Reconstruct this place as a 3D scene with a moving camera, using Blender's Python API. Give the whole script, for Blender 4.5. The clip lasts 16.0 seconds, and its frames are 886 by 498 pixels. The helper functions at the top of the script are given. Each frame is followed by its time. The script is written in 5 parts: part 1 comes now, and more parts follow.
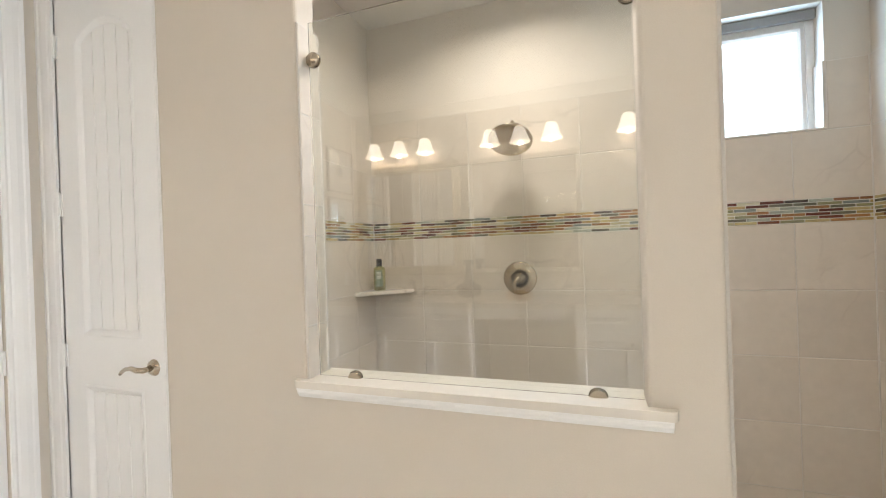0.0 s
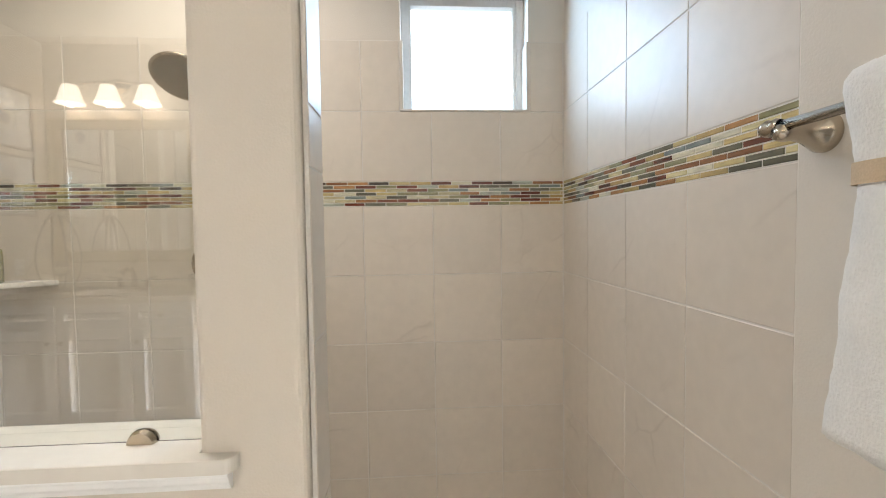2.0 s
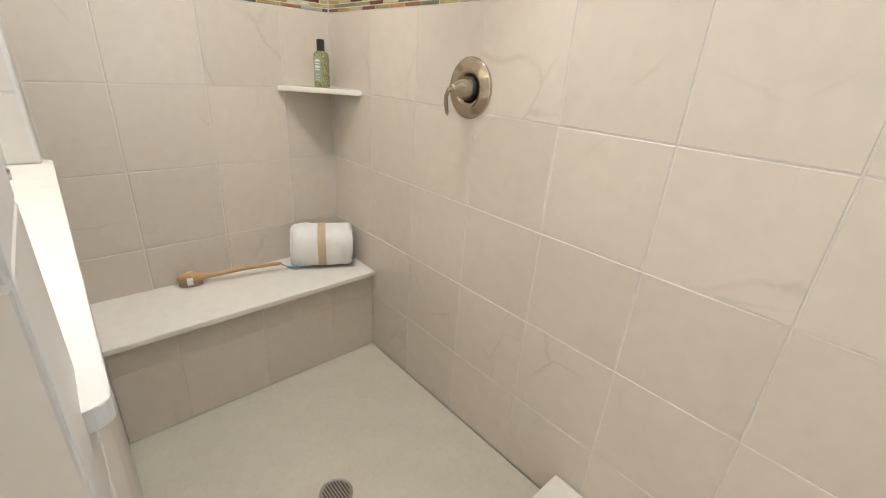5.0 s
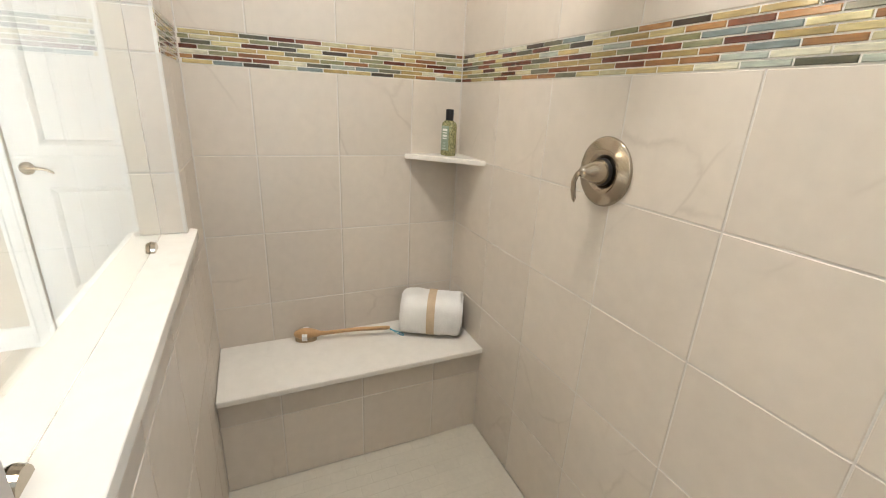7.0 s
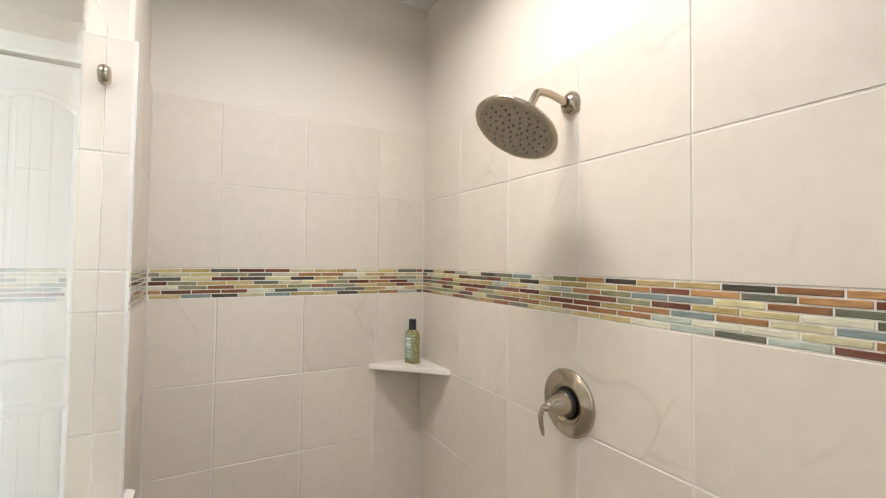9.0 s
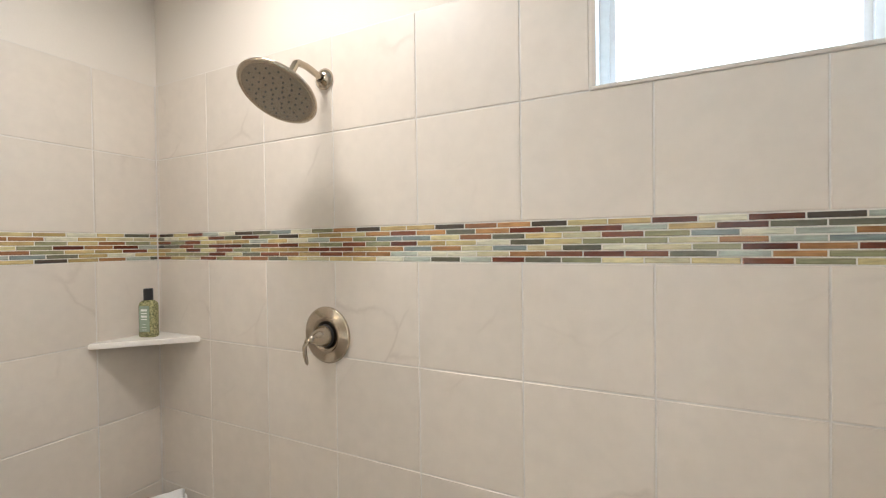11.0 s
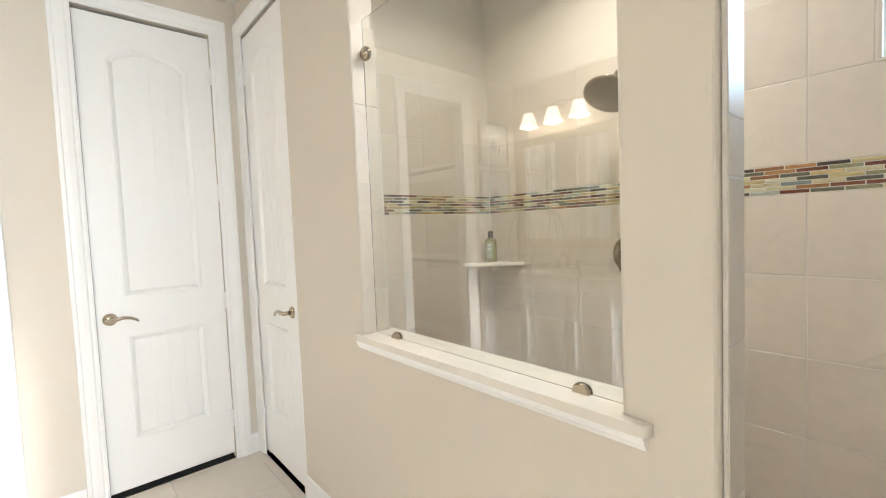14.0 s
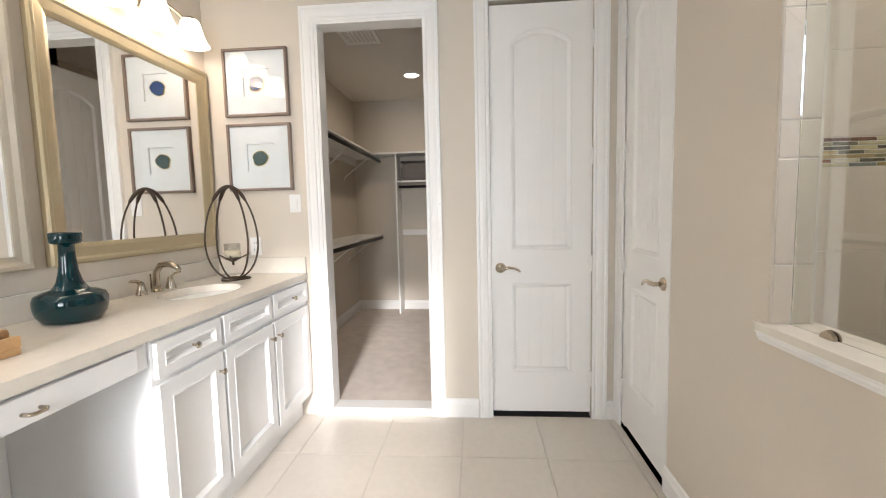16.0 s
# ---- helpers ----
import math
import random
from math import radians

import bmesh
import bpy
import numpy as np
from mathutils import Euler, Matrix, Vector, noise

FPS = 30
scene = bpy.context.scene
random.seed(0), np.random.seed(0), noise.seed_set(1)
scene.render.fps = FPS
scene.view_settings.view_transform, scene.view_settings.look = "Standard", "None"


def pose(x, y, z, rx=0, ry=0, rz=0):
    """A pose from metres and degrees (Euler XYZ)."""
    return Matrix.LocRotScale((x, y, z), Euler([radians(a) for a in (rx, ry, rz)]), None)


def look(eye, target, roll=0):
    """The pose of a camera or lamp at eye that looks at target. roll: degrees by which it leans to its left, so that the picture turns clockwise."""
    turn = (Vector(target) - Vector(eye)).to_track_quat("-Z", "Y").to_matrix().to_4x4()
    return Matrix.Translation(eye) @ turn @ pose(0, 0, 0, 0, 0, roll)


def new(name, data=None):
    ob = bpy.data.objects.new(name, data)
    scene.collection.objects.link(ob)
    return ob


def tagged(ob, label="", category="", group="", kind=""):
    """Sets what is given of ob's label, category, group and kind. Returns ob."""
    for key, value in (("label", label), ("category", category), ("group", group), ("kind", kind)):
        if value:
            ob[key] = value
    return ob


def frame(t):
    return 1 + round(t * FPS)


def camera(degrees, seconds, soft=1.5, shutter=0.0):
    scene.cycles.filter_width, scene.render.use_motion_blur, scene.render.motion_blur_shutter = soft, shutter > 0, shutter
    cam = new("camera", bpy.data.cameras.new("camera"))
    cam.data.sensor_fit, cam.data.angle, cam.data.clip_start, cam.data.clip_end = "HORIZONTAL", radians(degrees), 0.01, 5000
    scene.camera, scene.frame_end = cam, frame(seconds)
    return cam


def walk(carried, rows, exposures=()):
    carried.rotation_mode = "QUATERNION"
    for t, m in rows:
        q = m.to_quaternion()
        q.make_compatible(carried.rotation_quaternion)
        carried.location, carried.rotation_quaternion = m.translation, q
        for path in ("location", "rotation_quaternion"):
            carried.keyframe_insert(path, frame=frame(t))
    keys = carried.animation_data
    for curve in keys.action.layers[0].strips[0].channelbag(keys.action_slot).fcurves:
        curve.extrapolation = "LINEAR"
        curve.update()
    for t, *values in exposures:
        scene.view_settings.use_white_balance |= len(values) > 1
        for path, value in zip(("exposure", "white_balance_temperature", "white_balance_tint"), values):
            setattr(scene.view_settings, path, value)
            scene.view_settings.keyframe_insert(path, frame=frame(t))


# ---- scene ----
cam = camera(92.4, 16.0, soft=1.1)
PATH = [
    (0, (-0.019, -0.349, 1.363), (-0.682, 1.538, 1.358), -2.0),
    (0.5, (0.068, -0.263, 1.349), (-0.127, 1.728, 1.344), -1.7),
    (1, (0.223, -0.163, 1.335), (0.229, 1.837, 1.315), -1.4),
    (1.5, (0.386, -0.049, 1.318), (0.449, 1.949, 1.269), -1.2),
    (2, (0.48, 0.122, 1.306), (0.6, 2.117, 1.222), -0.8),
    (2.5, (0.547, 0.307, 1.326), (0.653, 2.302, 1.231), -0.9),
    (3, (0.651, 0.475, 1.314), (0.508, 2.467, 1.204), -1.3),
    (3.5, (0.704, 0.61, 1.314), (0.309, 2.564, 1.152), -1.6),
    (4, (0.679, 0.771, 1.28), (0.009, 2.639, 1.034), 0.5),
    (4.5, (0.62, 0.898, 1.277), (-0.401, 2.559, 0.833), 1.9),
    (5, (0.603, 1.005, 1.239), (-0.736, 2.264, 0.451), 4.0),
    (5.2, (0.597, 1.042, 1.224), (-0.795, 2.15, 0.31), 4.4),
    (7.3, (0.451, 1.183, 1.373), (-1.338, 1.907, 0.849), 2.5),
    (7.5, (0.448, 1.197, 1.404), (-1.377, 1.916, 1.014), 2.4),
    (8, (0.436, 1.199, 1.522), (-1.404, 1.973, 1.398), 2.0),
    (8.2, (0.437, 1.189, 1.564), (-1.401, 1.977, 1.505), 1.5),
    (10.5, (0.505, 1.023, 1.514), (-0.689, 2.627, 1.564), -0.4),
    (11, (0.541, 0.946, 1.47), (-0.334, 2.744, 1.448), -0.7),
    (11.5, (0.608, 0.82, 1.444), (-0.146, 2.672, 1.405), -0.8),
    (12, (0.615, 0.662, 1.426), (-0.104, 2.527, 1.381), -1.2),
    (12.5, (0.591, 0.483, 1.422), (-0.132, 2.347, 1.372), -1.2),
    (13, (0.53, 0.269, 1.398), (-0.29, 2.093, 1.356), -1.2),
    (13.5, (0.53, 0.116, 1.378), (-0.584, 1.776, 1.313), -1.6),
    (14, (0.527, -0.01, 1.351), (-0.971, 1.311, 1.244), -2.3),
    (14.5, (0.512, -0.094, 1.342), (-1.273, 0.794, 1.191), -2.3),
    (15, (0.488, -0.104, 1.328), (-1.455, 0.336, 1.16), -2.5),
    (15.2, (0.471, -0.111, 1.323), (-1.502, 0.169, 1.154), -2.3),
    (15.5, (0.442, -0.072, 1.322), (-1.549, -0.022, 1.148), -1.7),
    (16, (0.373, -0.017, 1.289), (-1.613, -0.175, 1.116), -1.3),
]
EXPOSURES = [(0, 0.38, 6450, 12), (1.0, 0.43, 6400, 12), (1.5, 0.4, 6400, 12), (2.5, 0.4, 6470, 12), (3.5, 0.76, 6970, 12), (4.0, 1.04, 6870, 13), (4.5, 1.05, 6470, 11), (5.0, 1.05, 6220, 10),
             (7.5, 0.9, 6370, 10), (8, 0.86, 6280, 10), (10.5, 0.74, 6090, 12), (12, 0.65, 6170, 10), (13, 0.47, 6690, 12), (14, 0.53, 6470, 10), (15, 0.17, 6450, 10), (16, 0.06, 6550, 13)]
walk(cam, [(t, look(eye, target, roll)) for t, eye, target, roll in PATH], EXPOSURES)

# ---- plan, in metres ----
XL, XR, YB = -1.305, 1.144, 2.02          # tile faces of the shower
YF, YI = 0.85, 0.972                       # bathroom face and shower face of the front wall
XW, YV = -2.295, -1.725                    # closet wall and vanity wall
CEIL = 2.745
ZF = -0.042                                # bathroom floor
PAN = -0.105                               # shower floor
TILE, BAND = 0.307, 0.107
Z0 = 1.42                                  # underside of the mosaic band
ZT = Z0 + BAND
ROWS_Z = [(Z0 - TILE * (i + 1), Z0 - TILE * i) for i in range(5)] + [(ZT, ZT + TILE), (ZT + TILE, ZT + 2 * TILE)]
TOP = ZT + 2 * TILE
OPL, OPR, POST = -0.93, 0.105, 0.295       # glass opening and the end of the post
WIN = (0.414, 0.992, 1.834, 2.415)
XE, WY0 = 3.2, -0.95                       # far wall behind the camera, and one side of its window


# ---- world and large lights ----
world = bpy.data.worlds.new("sky")
world.use_nodes = True
scene.world = world
wn = world.node_tree.nodes
sky = wn.new("ShaderNodeTexSky")
sky.sky_type, sky.sun_disc = "NISHITA", False
sky.sun_elevation, sky.sun_rotation = radians(16.5), radians(80)
world.node_tree.links.new(sky.outputs[0], wn["Background"].inputs[0])
wn["Background"].inputs[1].default_value = 0.07


def area_lamp(name, m, sx, sy, watts, colour, spread=180):
    d = bpy.data.lights.new(name, "AREA")
    d.shape, d.size, d.size_y, d.energy, d.color, d.spread = "RECTANGLE", sx, sy, watts, colour, radians(spread)
    ob = new(name, d)
    ob.matrix_world = m
    return ob


def point_lamp(name, x, y, z, watts, colour, r=0.035):
    d = bpy.data.lights.new(name, "POINT")
    d.energy, d.color, d.shadow_soft_size = watts, colour, r
    ob = new(name, d)
    ob.location = (x, y, z)
    return ob


WARM, DAY = (1.0, 0.87, 0.73), (0.44, 0.70, 1.0)
area_lamp("shower_window_daylight", look((0.696, YB + 0.078, 2.112), (0.696, 0.5, 2.0)), 0.455, 0.47, 6.5, DAY)
area_lamp("bathroom_window_daylight", look((XE - 0.03, -0.35, 1.45), (0, -0.6, 0.7)), 1.1, 1.5, 70, (0.76, 0.88, 1.0))
sun_data = bpy.data.lights.new("sun", "SUN")
sun_data.energy, sun_data.angle, sun_data.color = 5.0, radians(6.0), (1.0, 0.975, 0.95)
sun = new("sun", sun_data)
sun.matrix_world = look((0, 0, 0), (-1, -0.10, -0.29))
area_lamp("shower_downlight", look((-0.39, 1.42, CEIL - 0.02), (-0.39, 1.421, 0)), 0.34, 0.34, 9.8, (1.0, 0.95, 0.885), 156)
area_lamp("closet_downlight", look((-4.229, -0.676, CEIL - 0.03), (-4.229, -0.675, 0)), 0.13, 0.13, 5.0, (1.0, 0.84, 0.64), 165)
SHADES = [(c + d, -1.622) for c in (-1.76, -0.59, 0.56) for d in (-0.27, 0.0, 0.27)]
for sx_, sy_ in SHADES:
    point_lamp("vanity_bulb_light", sx_, sy_, 2.266, 1.1, WARM, 0.02)


# ---- materials ----
def material(name, colour, rough=0.5, metal=0.0, vary=0.06, scale=6.0, grain=60.0, bump=0.0, dark=None, rnd=0.0, spec=0.5):
    m = bpy.data.materials.new(name)
    m.use_nodes = True
    nt = m.node_tree
    n, l = nt.nodes, nt.links
    b = n["Principled BSDF"]
    b.inputs["Roughness"].default_value, b.inputs["Metallic"].default_value = rough, metal
    b.inputs["Specular IOR Level"].default_value = spec
    co = n.new("ShaderNodeTexCoord")
    big, small = n.new("ShaderNodeTexNoise"), n.new("ShaderNodeTexNoise")
    big.inputs["Scale"].default_value, small.inputs["Scale"].default_value = scale, grain
    big.inputs["Detail"].default_value = 5
    geo = n.new("ShaderNodeNewGeometry")
    for t in (big, small):
        l.new(geo.outputs["Position"], t.inputs["Vector"])
    add = n.new("ShaderNodeMath")
    add.operation = "ADD"
    l.new(big.outputs["Fac"], add.inputs[0])
    l.new(small.outputs["Fac"], add.inputs[1])
    ramp = n.new("ShaderNodeMapRange")
    ramp.inputs["From Min"].default_value, ramp.inputs["From Max"].default_value = 0.6, 1.4
    l.new(add.outputs[0], ramp.inputs["Value"])
    mix = n.new("ShaderNodeMix")
    mix.data_type = "RGBA"
    lo = dark or tuple(c * (1 - vary * 2) for c in colour)
    mix.inputs["A"].default_value, mix.inputs["B"].default_value = (*lo, 1), (*colour, 1)
    l.new(ramp.outputs[0], mix.inputs["Factor"])
    out = mix.outputs["Result"]
    if rnd:
        info, hsv, mr = n.new("ShaderNodeObjectInfo"), n.new("ShaderNodeHueSaturation"), n.new("ShaderNodeMapRange")
        mr.inputs["To Min"].default_value, mr.inputs["To Max"].default_value = 1 - rnd, 1 + rnd
        l.new(info.outputs["Random"], mr.inputs["Value"])
        l.new(mr.outputs[0], hsv.inputs["Value"])
        l.new(out, hsv.inputs["Color"])
        out = hsv.outputs[0]
    l.new(out, b.inputs["Base Color"])
    if bump:
        bp = n.new("ShaderNodeBump")
        bp.inputs["Strength"].default_value, bp.inputs["Distance"].default_value = bump, 0.002
        l.new(small.outputs["Fac"], bp.inputs["Height"])
        l.new(bp.outputs[0], b.inputs["Normal"])
    return m


def stone_tile(name, colour, vein, rough, rnd):
    """Glazed stone-look tile: cloudy colour, thin darker veins that differ from piece to piece."""
    m = material(name, colour, rough, 0, 0.045, 2.2, 26.0, 0.015, rnd=rnd)
    n, l = m.node_tree.nodes, m.node_tree.links
    b = n["Principled BSDF"]
    old = b.inputs["Base Color"].links[0].from_socket
    geo, info = n.new("ShaderNodeNewGeometry"), n.new("ShaderNodeObjectInfo")
    shift = n.new("ShaderNodeVectorMath")
    shift.operation = "MULTIPLY_ADD"
    shift.inputs[1].default_value = (9, 7, 5)
    l.new(info.outputs["Random"], shift.inputs[0])
    l.new(geo.outputs["Position"], shift.inputs[2])
    turn = n.new("ShaderNodeMapping")
    turn.vector_type = "TEXTURE"
    turn.inputs["Rotation"].default_value, turn.inputs["Scale"].default_value = (0.75, 0.65, 0.2), (0.30, 0.30, 1.1)
    l.new(shift.outputs[0], turn.inputs["Vector"])
    wob, far = n.new("ShaderNodeTexNoise"), n.new("ShaderNodeVectorMath")
    wob.inputs["Scale"].default_value, wob.inputs["Detail"].default_value = 2.0, 5
    l.new(turn.outputs[0], wob.inputs["Vector"])
    far.operation = "MULTIPLY_ADD"
    far.inputs[1].default_value = (0.35, 0.35, 0.35)
    l.new(wob.outputs["Color"], far.inputs[0])
    l.new(turn.outputs[0], far.inputs[2])
    crack, mr = n.new("ShaderNodeTexVoronoi"), n.new("ShaderNodeMapRange")
    crack.feature = "DISTANCE_TO_EDGE"
    crack.inputs["Scale"].default_value = 1.0
    l.new(far.outputs[0], crack.inputs["Vector"])
    mr.inputs["From Min"].default_value, mr.inputs["From Max"].default_value = 0.0, 0.022
    mr.inputs["To Min"].default_value, mr.inputs["To Max"].default_value = 0.30, 0.0
    l.new(crack.outputs["Distance"], mr.inputs["Value"])
    gate = n.new("ShaderNodeTexNoise")
    gate.inputs["Scale"].default_value = 3.0
    l.new(shift.outputs[0], gate.inputs["Vector"])
    gm = n.new("ShaderNodeMapRange")
    gm.inputs["From Min"].default_value, gm.inputs["From Max"].default_value = 0.545, 0.68
    l.new(gate.outputs["Fac"], gm.inputs["Value"])
    mul = n.new("ShaderNodeMath")
    mul.operation = "MULTIPLY"
    l.new(mr.outputs[0], mul.inputs[0])
    l.new(gm.outputs[0], mul.inputs[1])
    mix = n.new("ShaderNodeMix")
    mix.data_type = "RGBA"
    mix.inputs["B"].default_value = (*vein, 1)
    l.new(mul.outputs[0], mix.inputs["Factor"])
    l.new(old, mix.inputs["A"])
    l.new(mix.outputs["Result"], b.inputs["Base Color"])
    return m


def mosaic_material():
    m = bpy.data.materials.new("glass_mosaic")
    m.use_nodes = True
    n, l = m.node_tree.nodes, m.node_tree.links
    b = n["Principled BSDF"]
    b.inputs["Roughness"].default_value = 0.12
    b.inputs["Coat Weight"].default_value = 0.5
    info, ramp = n.new("ShaderNodeObjectInfo"), n.new("ShaderNodeValToRGB")
    ramp.color_ramp.interpolation = "CONSTANT"
    tones = ["5e2c16", "b89c5e", "8f8c66", "d6c890", "5c5a48", "c2b78e", "7c4526", "a99052", "8a5a30", "7f8a86", "d8d2b4", "4c4236", "b07c40", "8d895e", "c6b378", "aab0a0", "6c3219", "c9b070", "6c6a56", "9c6c36"]
    els = ramp.color_ramp.elements
    while len(els) < len(tones):
        els.new(0.5)
    for i, h in enumerate(tones):
        els[i].position = i / len(tones)
        els[i].color = (*[(int(h[k:k + 2], 16) / 255) ** 2.2 for k in (0, 2, 4)], 1)
    l.new(info.outputs["Random"], ramp.inputs[0])
    nz, geo, mp = n.new("ShaderNodeTexNoise"), n.new("ShaderNodeNewGeometry"), n.new("ShaderNodeMapping")
    mp.inputs["Scale"].default_value = (1, 1, 6)
    l.new(geo.outputs["Position"], mp.inputs["Vector"])
    l.new(mp.outputs[0], nz.inputs["Vector"])
    nz.inputs["Scale"].default_value = 30
    hs, mr = n.new("ShaderNodeHueSaturation"), n.new("ShaderNodeMapRange")
    mr.inputs["To Min"].default_value, mr.inputs["To Max"].default_value = 0.45, 1.3
    l.new(nz.outputs["Fac"], mr.inputs["Value"])
    l.new(mr.outputs[0], hs.inputs["Value"])
    hs.inputs["Saturation"].default_value = 0.9
    l.new(ramp.outputs[0], hs.inputs["Color"])
    l.new(hs.outputs[0], b.inputs["Base Color"])
    return m


def clear_glass(name, tint=(0.97, 0.99, 0.98), rough=0.0, ior=1.5):
    m = bpy.data.materials.new(name)
    m.use_nodes = True
    b = m.node_tree.nodes["Principled BSDF"]
    b.inputs["Base Color"].default_value = (*tint, 1)
    b.inputs["Transmission Weight"].default_value = 1
    b.inputs["Roughness"].default_value, b.inputs["IOR"].default_value = rough, ior
    return m


def glow(name, colour, strength):
    m = bpy.data.materials.new(name)
    m.use_nodes = True
    b = m.node_tree.nodes["Principled BSDF"]
    b.inputs["Base Color"].default_value = (*colour, 1)
    b.inputs["Emission Color"].default_value, b.inputs["Emission Strength"].default_value = (*colour, 1), strength
    return m


PAINT = material("wall_paint", (0.66, 0.60, 0.52), 0.75, 0, 0.02, 2.0, 220.0, 0.25)
CEILING_PAINT = material("ceiling_paint", (0.72, 0.69, 0.64), 0.9, 0, 0.02, 2.0, 160.0, 0.3)
TRIM = material("white_trim_paint", (0.86, 0.855, 0.84), 0.35, 0, 0.015, 3.0, 90.0, 0.03)
WALL_TILE = stone_tile("beige_wall_tile", (0.635, 0.564, 0.478), (0.37, 0.30, 0.24), 0.40, 0.035)
FLOOR_TILE = stone_tile("beige_floor_tile", (0.69, 0.64, 0.57), (0.60, 0.55, 0.48), 0.34, 0.02)
PAN_TILE = material("shower_floor_mosaic", (0.54, 0.495, 0.405), 0.5, 0, 0.05, 8, 60, 0.05, rnd=0.012)
GROUT = material("grout", (0.66, 0.62, 0.565), 0.9, 0, 0.05, 8.0, 200.0, 0.2)
BAND_GROUT = material("pale_grout", (0.72, 0.69, 0.62), 0.85, 0, 0.04, 8.0, 200.0, 0.2)
MOSAIC = mosaic_material()
QUARTZ = stone_tile("cream_quartz", (0.77, 0.725, 0.65), (0.58, 0.53, 0.45), 0.22, 0.0)
NICKEL = material("brushed_nickel", (0.50, 0.43, 0.34), 0.17, 1.0, 0.06, 20, 300, 0.02)
BRONZE = material("dark_bronze_wire", (0.10, 0.075, 0.055), 0.4, 0.8, 0.1, 30, 200, 0.1)
WRAP = material("brown_cord_wrap", (0.07, 0.042, 0.028), 0.8, 0, 0.2, 40, 260, 0.6)
CHAMPAGNE = material("champagne_frame", (0.52, 0.44, 0.29), 0.38, 0.6, 0.05, 8, 120, 0.05)
SILVER = material("pale_silver_frame", (0.60, 0.55, 0.46), 0.35, 0.5, 0.05, 8, 120, 0.05)
FRAME_WOOD = material("grey_brown_frame", (0.26, 0.19, 0.15), 0.45, 0.2, 0.1, 12, 160, 0.1)
MATBOARD = material("white_mat_board", (0.66, 0.64, 0.62), 0.8, 0, 0.01, 4, 200, 0.03)
AGATE_BLUE = material("blue_agate", (0.02, 0.06, 0.20), 0.25, 0, 0.3, 60, 200)
AGATE_GREEN = material("green_agate", (0.05, 0.09, 0.09), 0.25, 0, 0.3, 60, 200)
AGATE_RIM = material("gold_leaf_rim", (0.55, 0.38, 0.12), 0.35, 0.9, 0.1, 60, 200)
CABINET = material("white_cabinet_paint", (0.86, 0.86, 0.86), 0.3, 0, 0.015, 3.0, 90.0, 0.02)
CARPET = material("taupe_carpet", (0.78, 0.70, 0.64), 0.95, 0, 0.15, 9.0, 170.0, 1.0)
TERRY = material("white_terry", (0.82, 0.80, 0.76), 0.95, 0, 0.06, 14.0, 230.0, 1.0)
JUTE = material("tan_jute", (0.62, 0.47, 0.31), 0.85, 0, 0.1, 30.0, 400.0, 0.5)
WOOD = material("pale_brush_wood", (0.58, 0.35, 0.16), 0.45, 0, 0.12, 18.0, 120.0, 0.05)
BRISTLE = material("bristle", (0.45, 0.33, 0.20), 0.9, 0, 0.2, 60.0, 400.0, 0.6)
BLUE_CORD = material("blue_cord", (0.12, 0.42, 0.55), 0.8)
TEAL = clear_glass("teal_glass", (0.0, 0.026, 0.033), 0.03)
TEAL.node_tree.nodes["Principled BSDF"].inputs["Transmission Weight"].default_value = 0.3
CHINA = material("white_china", (0.74, 0.73, 0.71), 0.1, 0, 0.01)
GLASS = clear_glass("clear_glass")
SCREEN_GLASS = clear_glass("shower_screen_glass", (0.965, 0.98, 0.935), 0.0, 1.68)
MIRROR = material("mirror_silver", (0.90, 0.90, 0.88), 0.01, 1.0, 0.0)
SKY_GLOW = glow("bright_sky", (0.76, 0.89, 1.0), 2.0)
SHADE_GLOW = glow("lit_frosted_glass", (1.0, 0.90, 0.76), 3.5)
LED = glow("lit_lens", (1.0, 0.93, 0.82), 14.0)
BLACK = material("black_plastic", (0.015, 0.015, 0.015), 0.3)
DARK_ROD = material("dark_rod", (0.03, 0.028, 0.026), 0.4, 0.5)
BOTTLE_LIQUID = material("clear_green_bottle", (0.50, 0.46, 0.22), 0.12, 0, 0.3, 120, 240, dark=(0.03, 0.045, 0.015))
BOTTLE_LABEL = material("sage_label", (0.27, 0.33, 0.24), 0.5)
LABEL_INK = material("white_ink", (0.8, 0.8, 0.75), 0.5)
CANDLE = material("cream_wax", (0.78, 0.70, 0.52), 0.6)
VINYL = material("white_window_vinyl", (0.80, 0.79, 0.77), 0.35)
BAG_CLOTH = material("grey_cloth", (0.16, 0.145, 0.14), 0.9, 0, 0.1, 20, 300, 0.6)
CUP_GLASS = clear_glass("thin_cup_glass")
CUP_GLASS.node_tree.nodes["Principled BSDF"].inputs["Alpha"].default_value = 0.25
HEAD_FACE = material("nickel_spray_face", (0.40, 0.36, 0.30), 0.24, 1.0, 0.1, 20, 200)
NOZZLE = material("grey_nozzle", (0.10, 0.095, 0.085), 0.5)
# near-black that paints the shade inside narrow gaps
GAP_SHADE = material("painted_gap_shade", (0.03, 0.03, 0.03), 0.9)
HEAD_SHADOW = material("grey_head_shadow", (0.30, 0.29, 0.28), 0.5)
STEEL = material("drain_steel", (0.45, 0.43, 0.40), 0.3, 1.0)


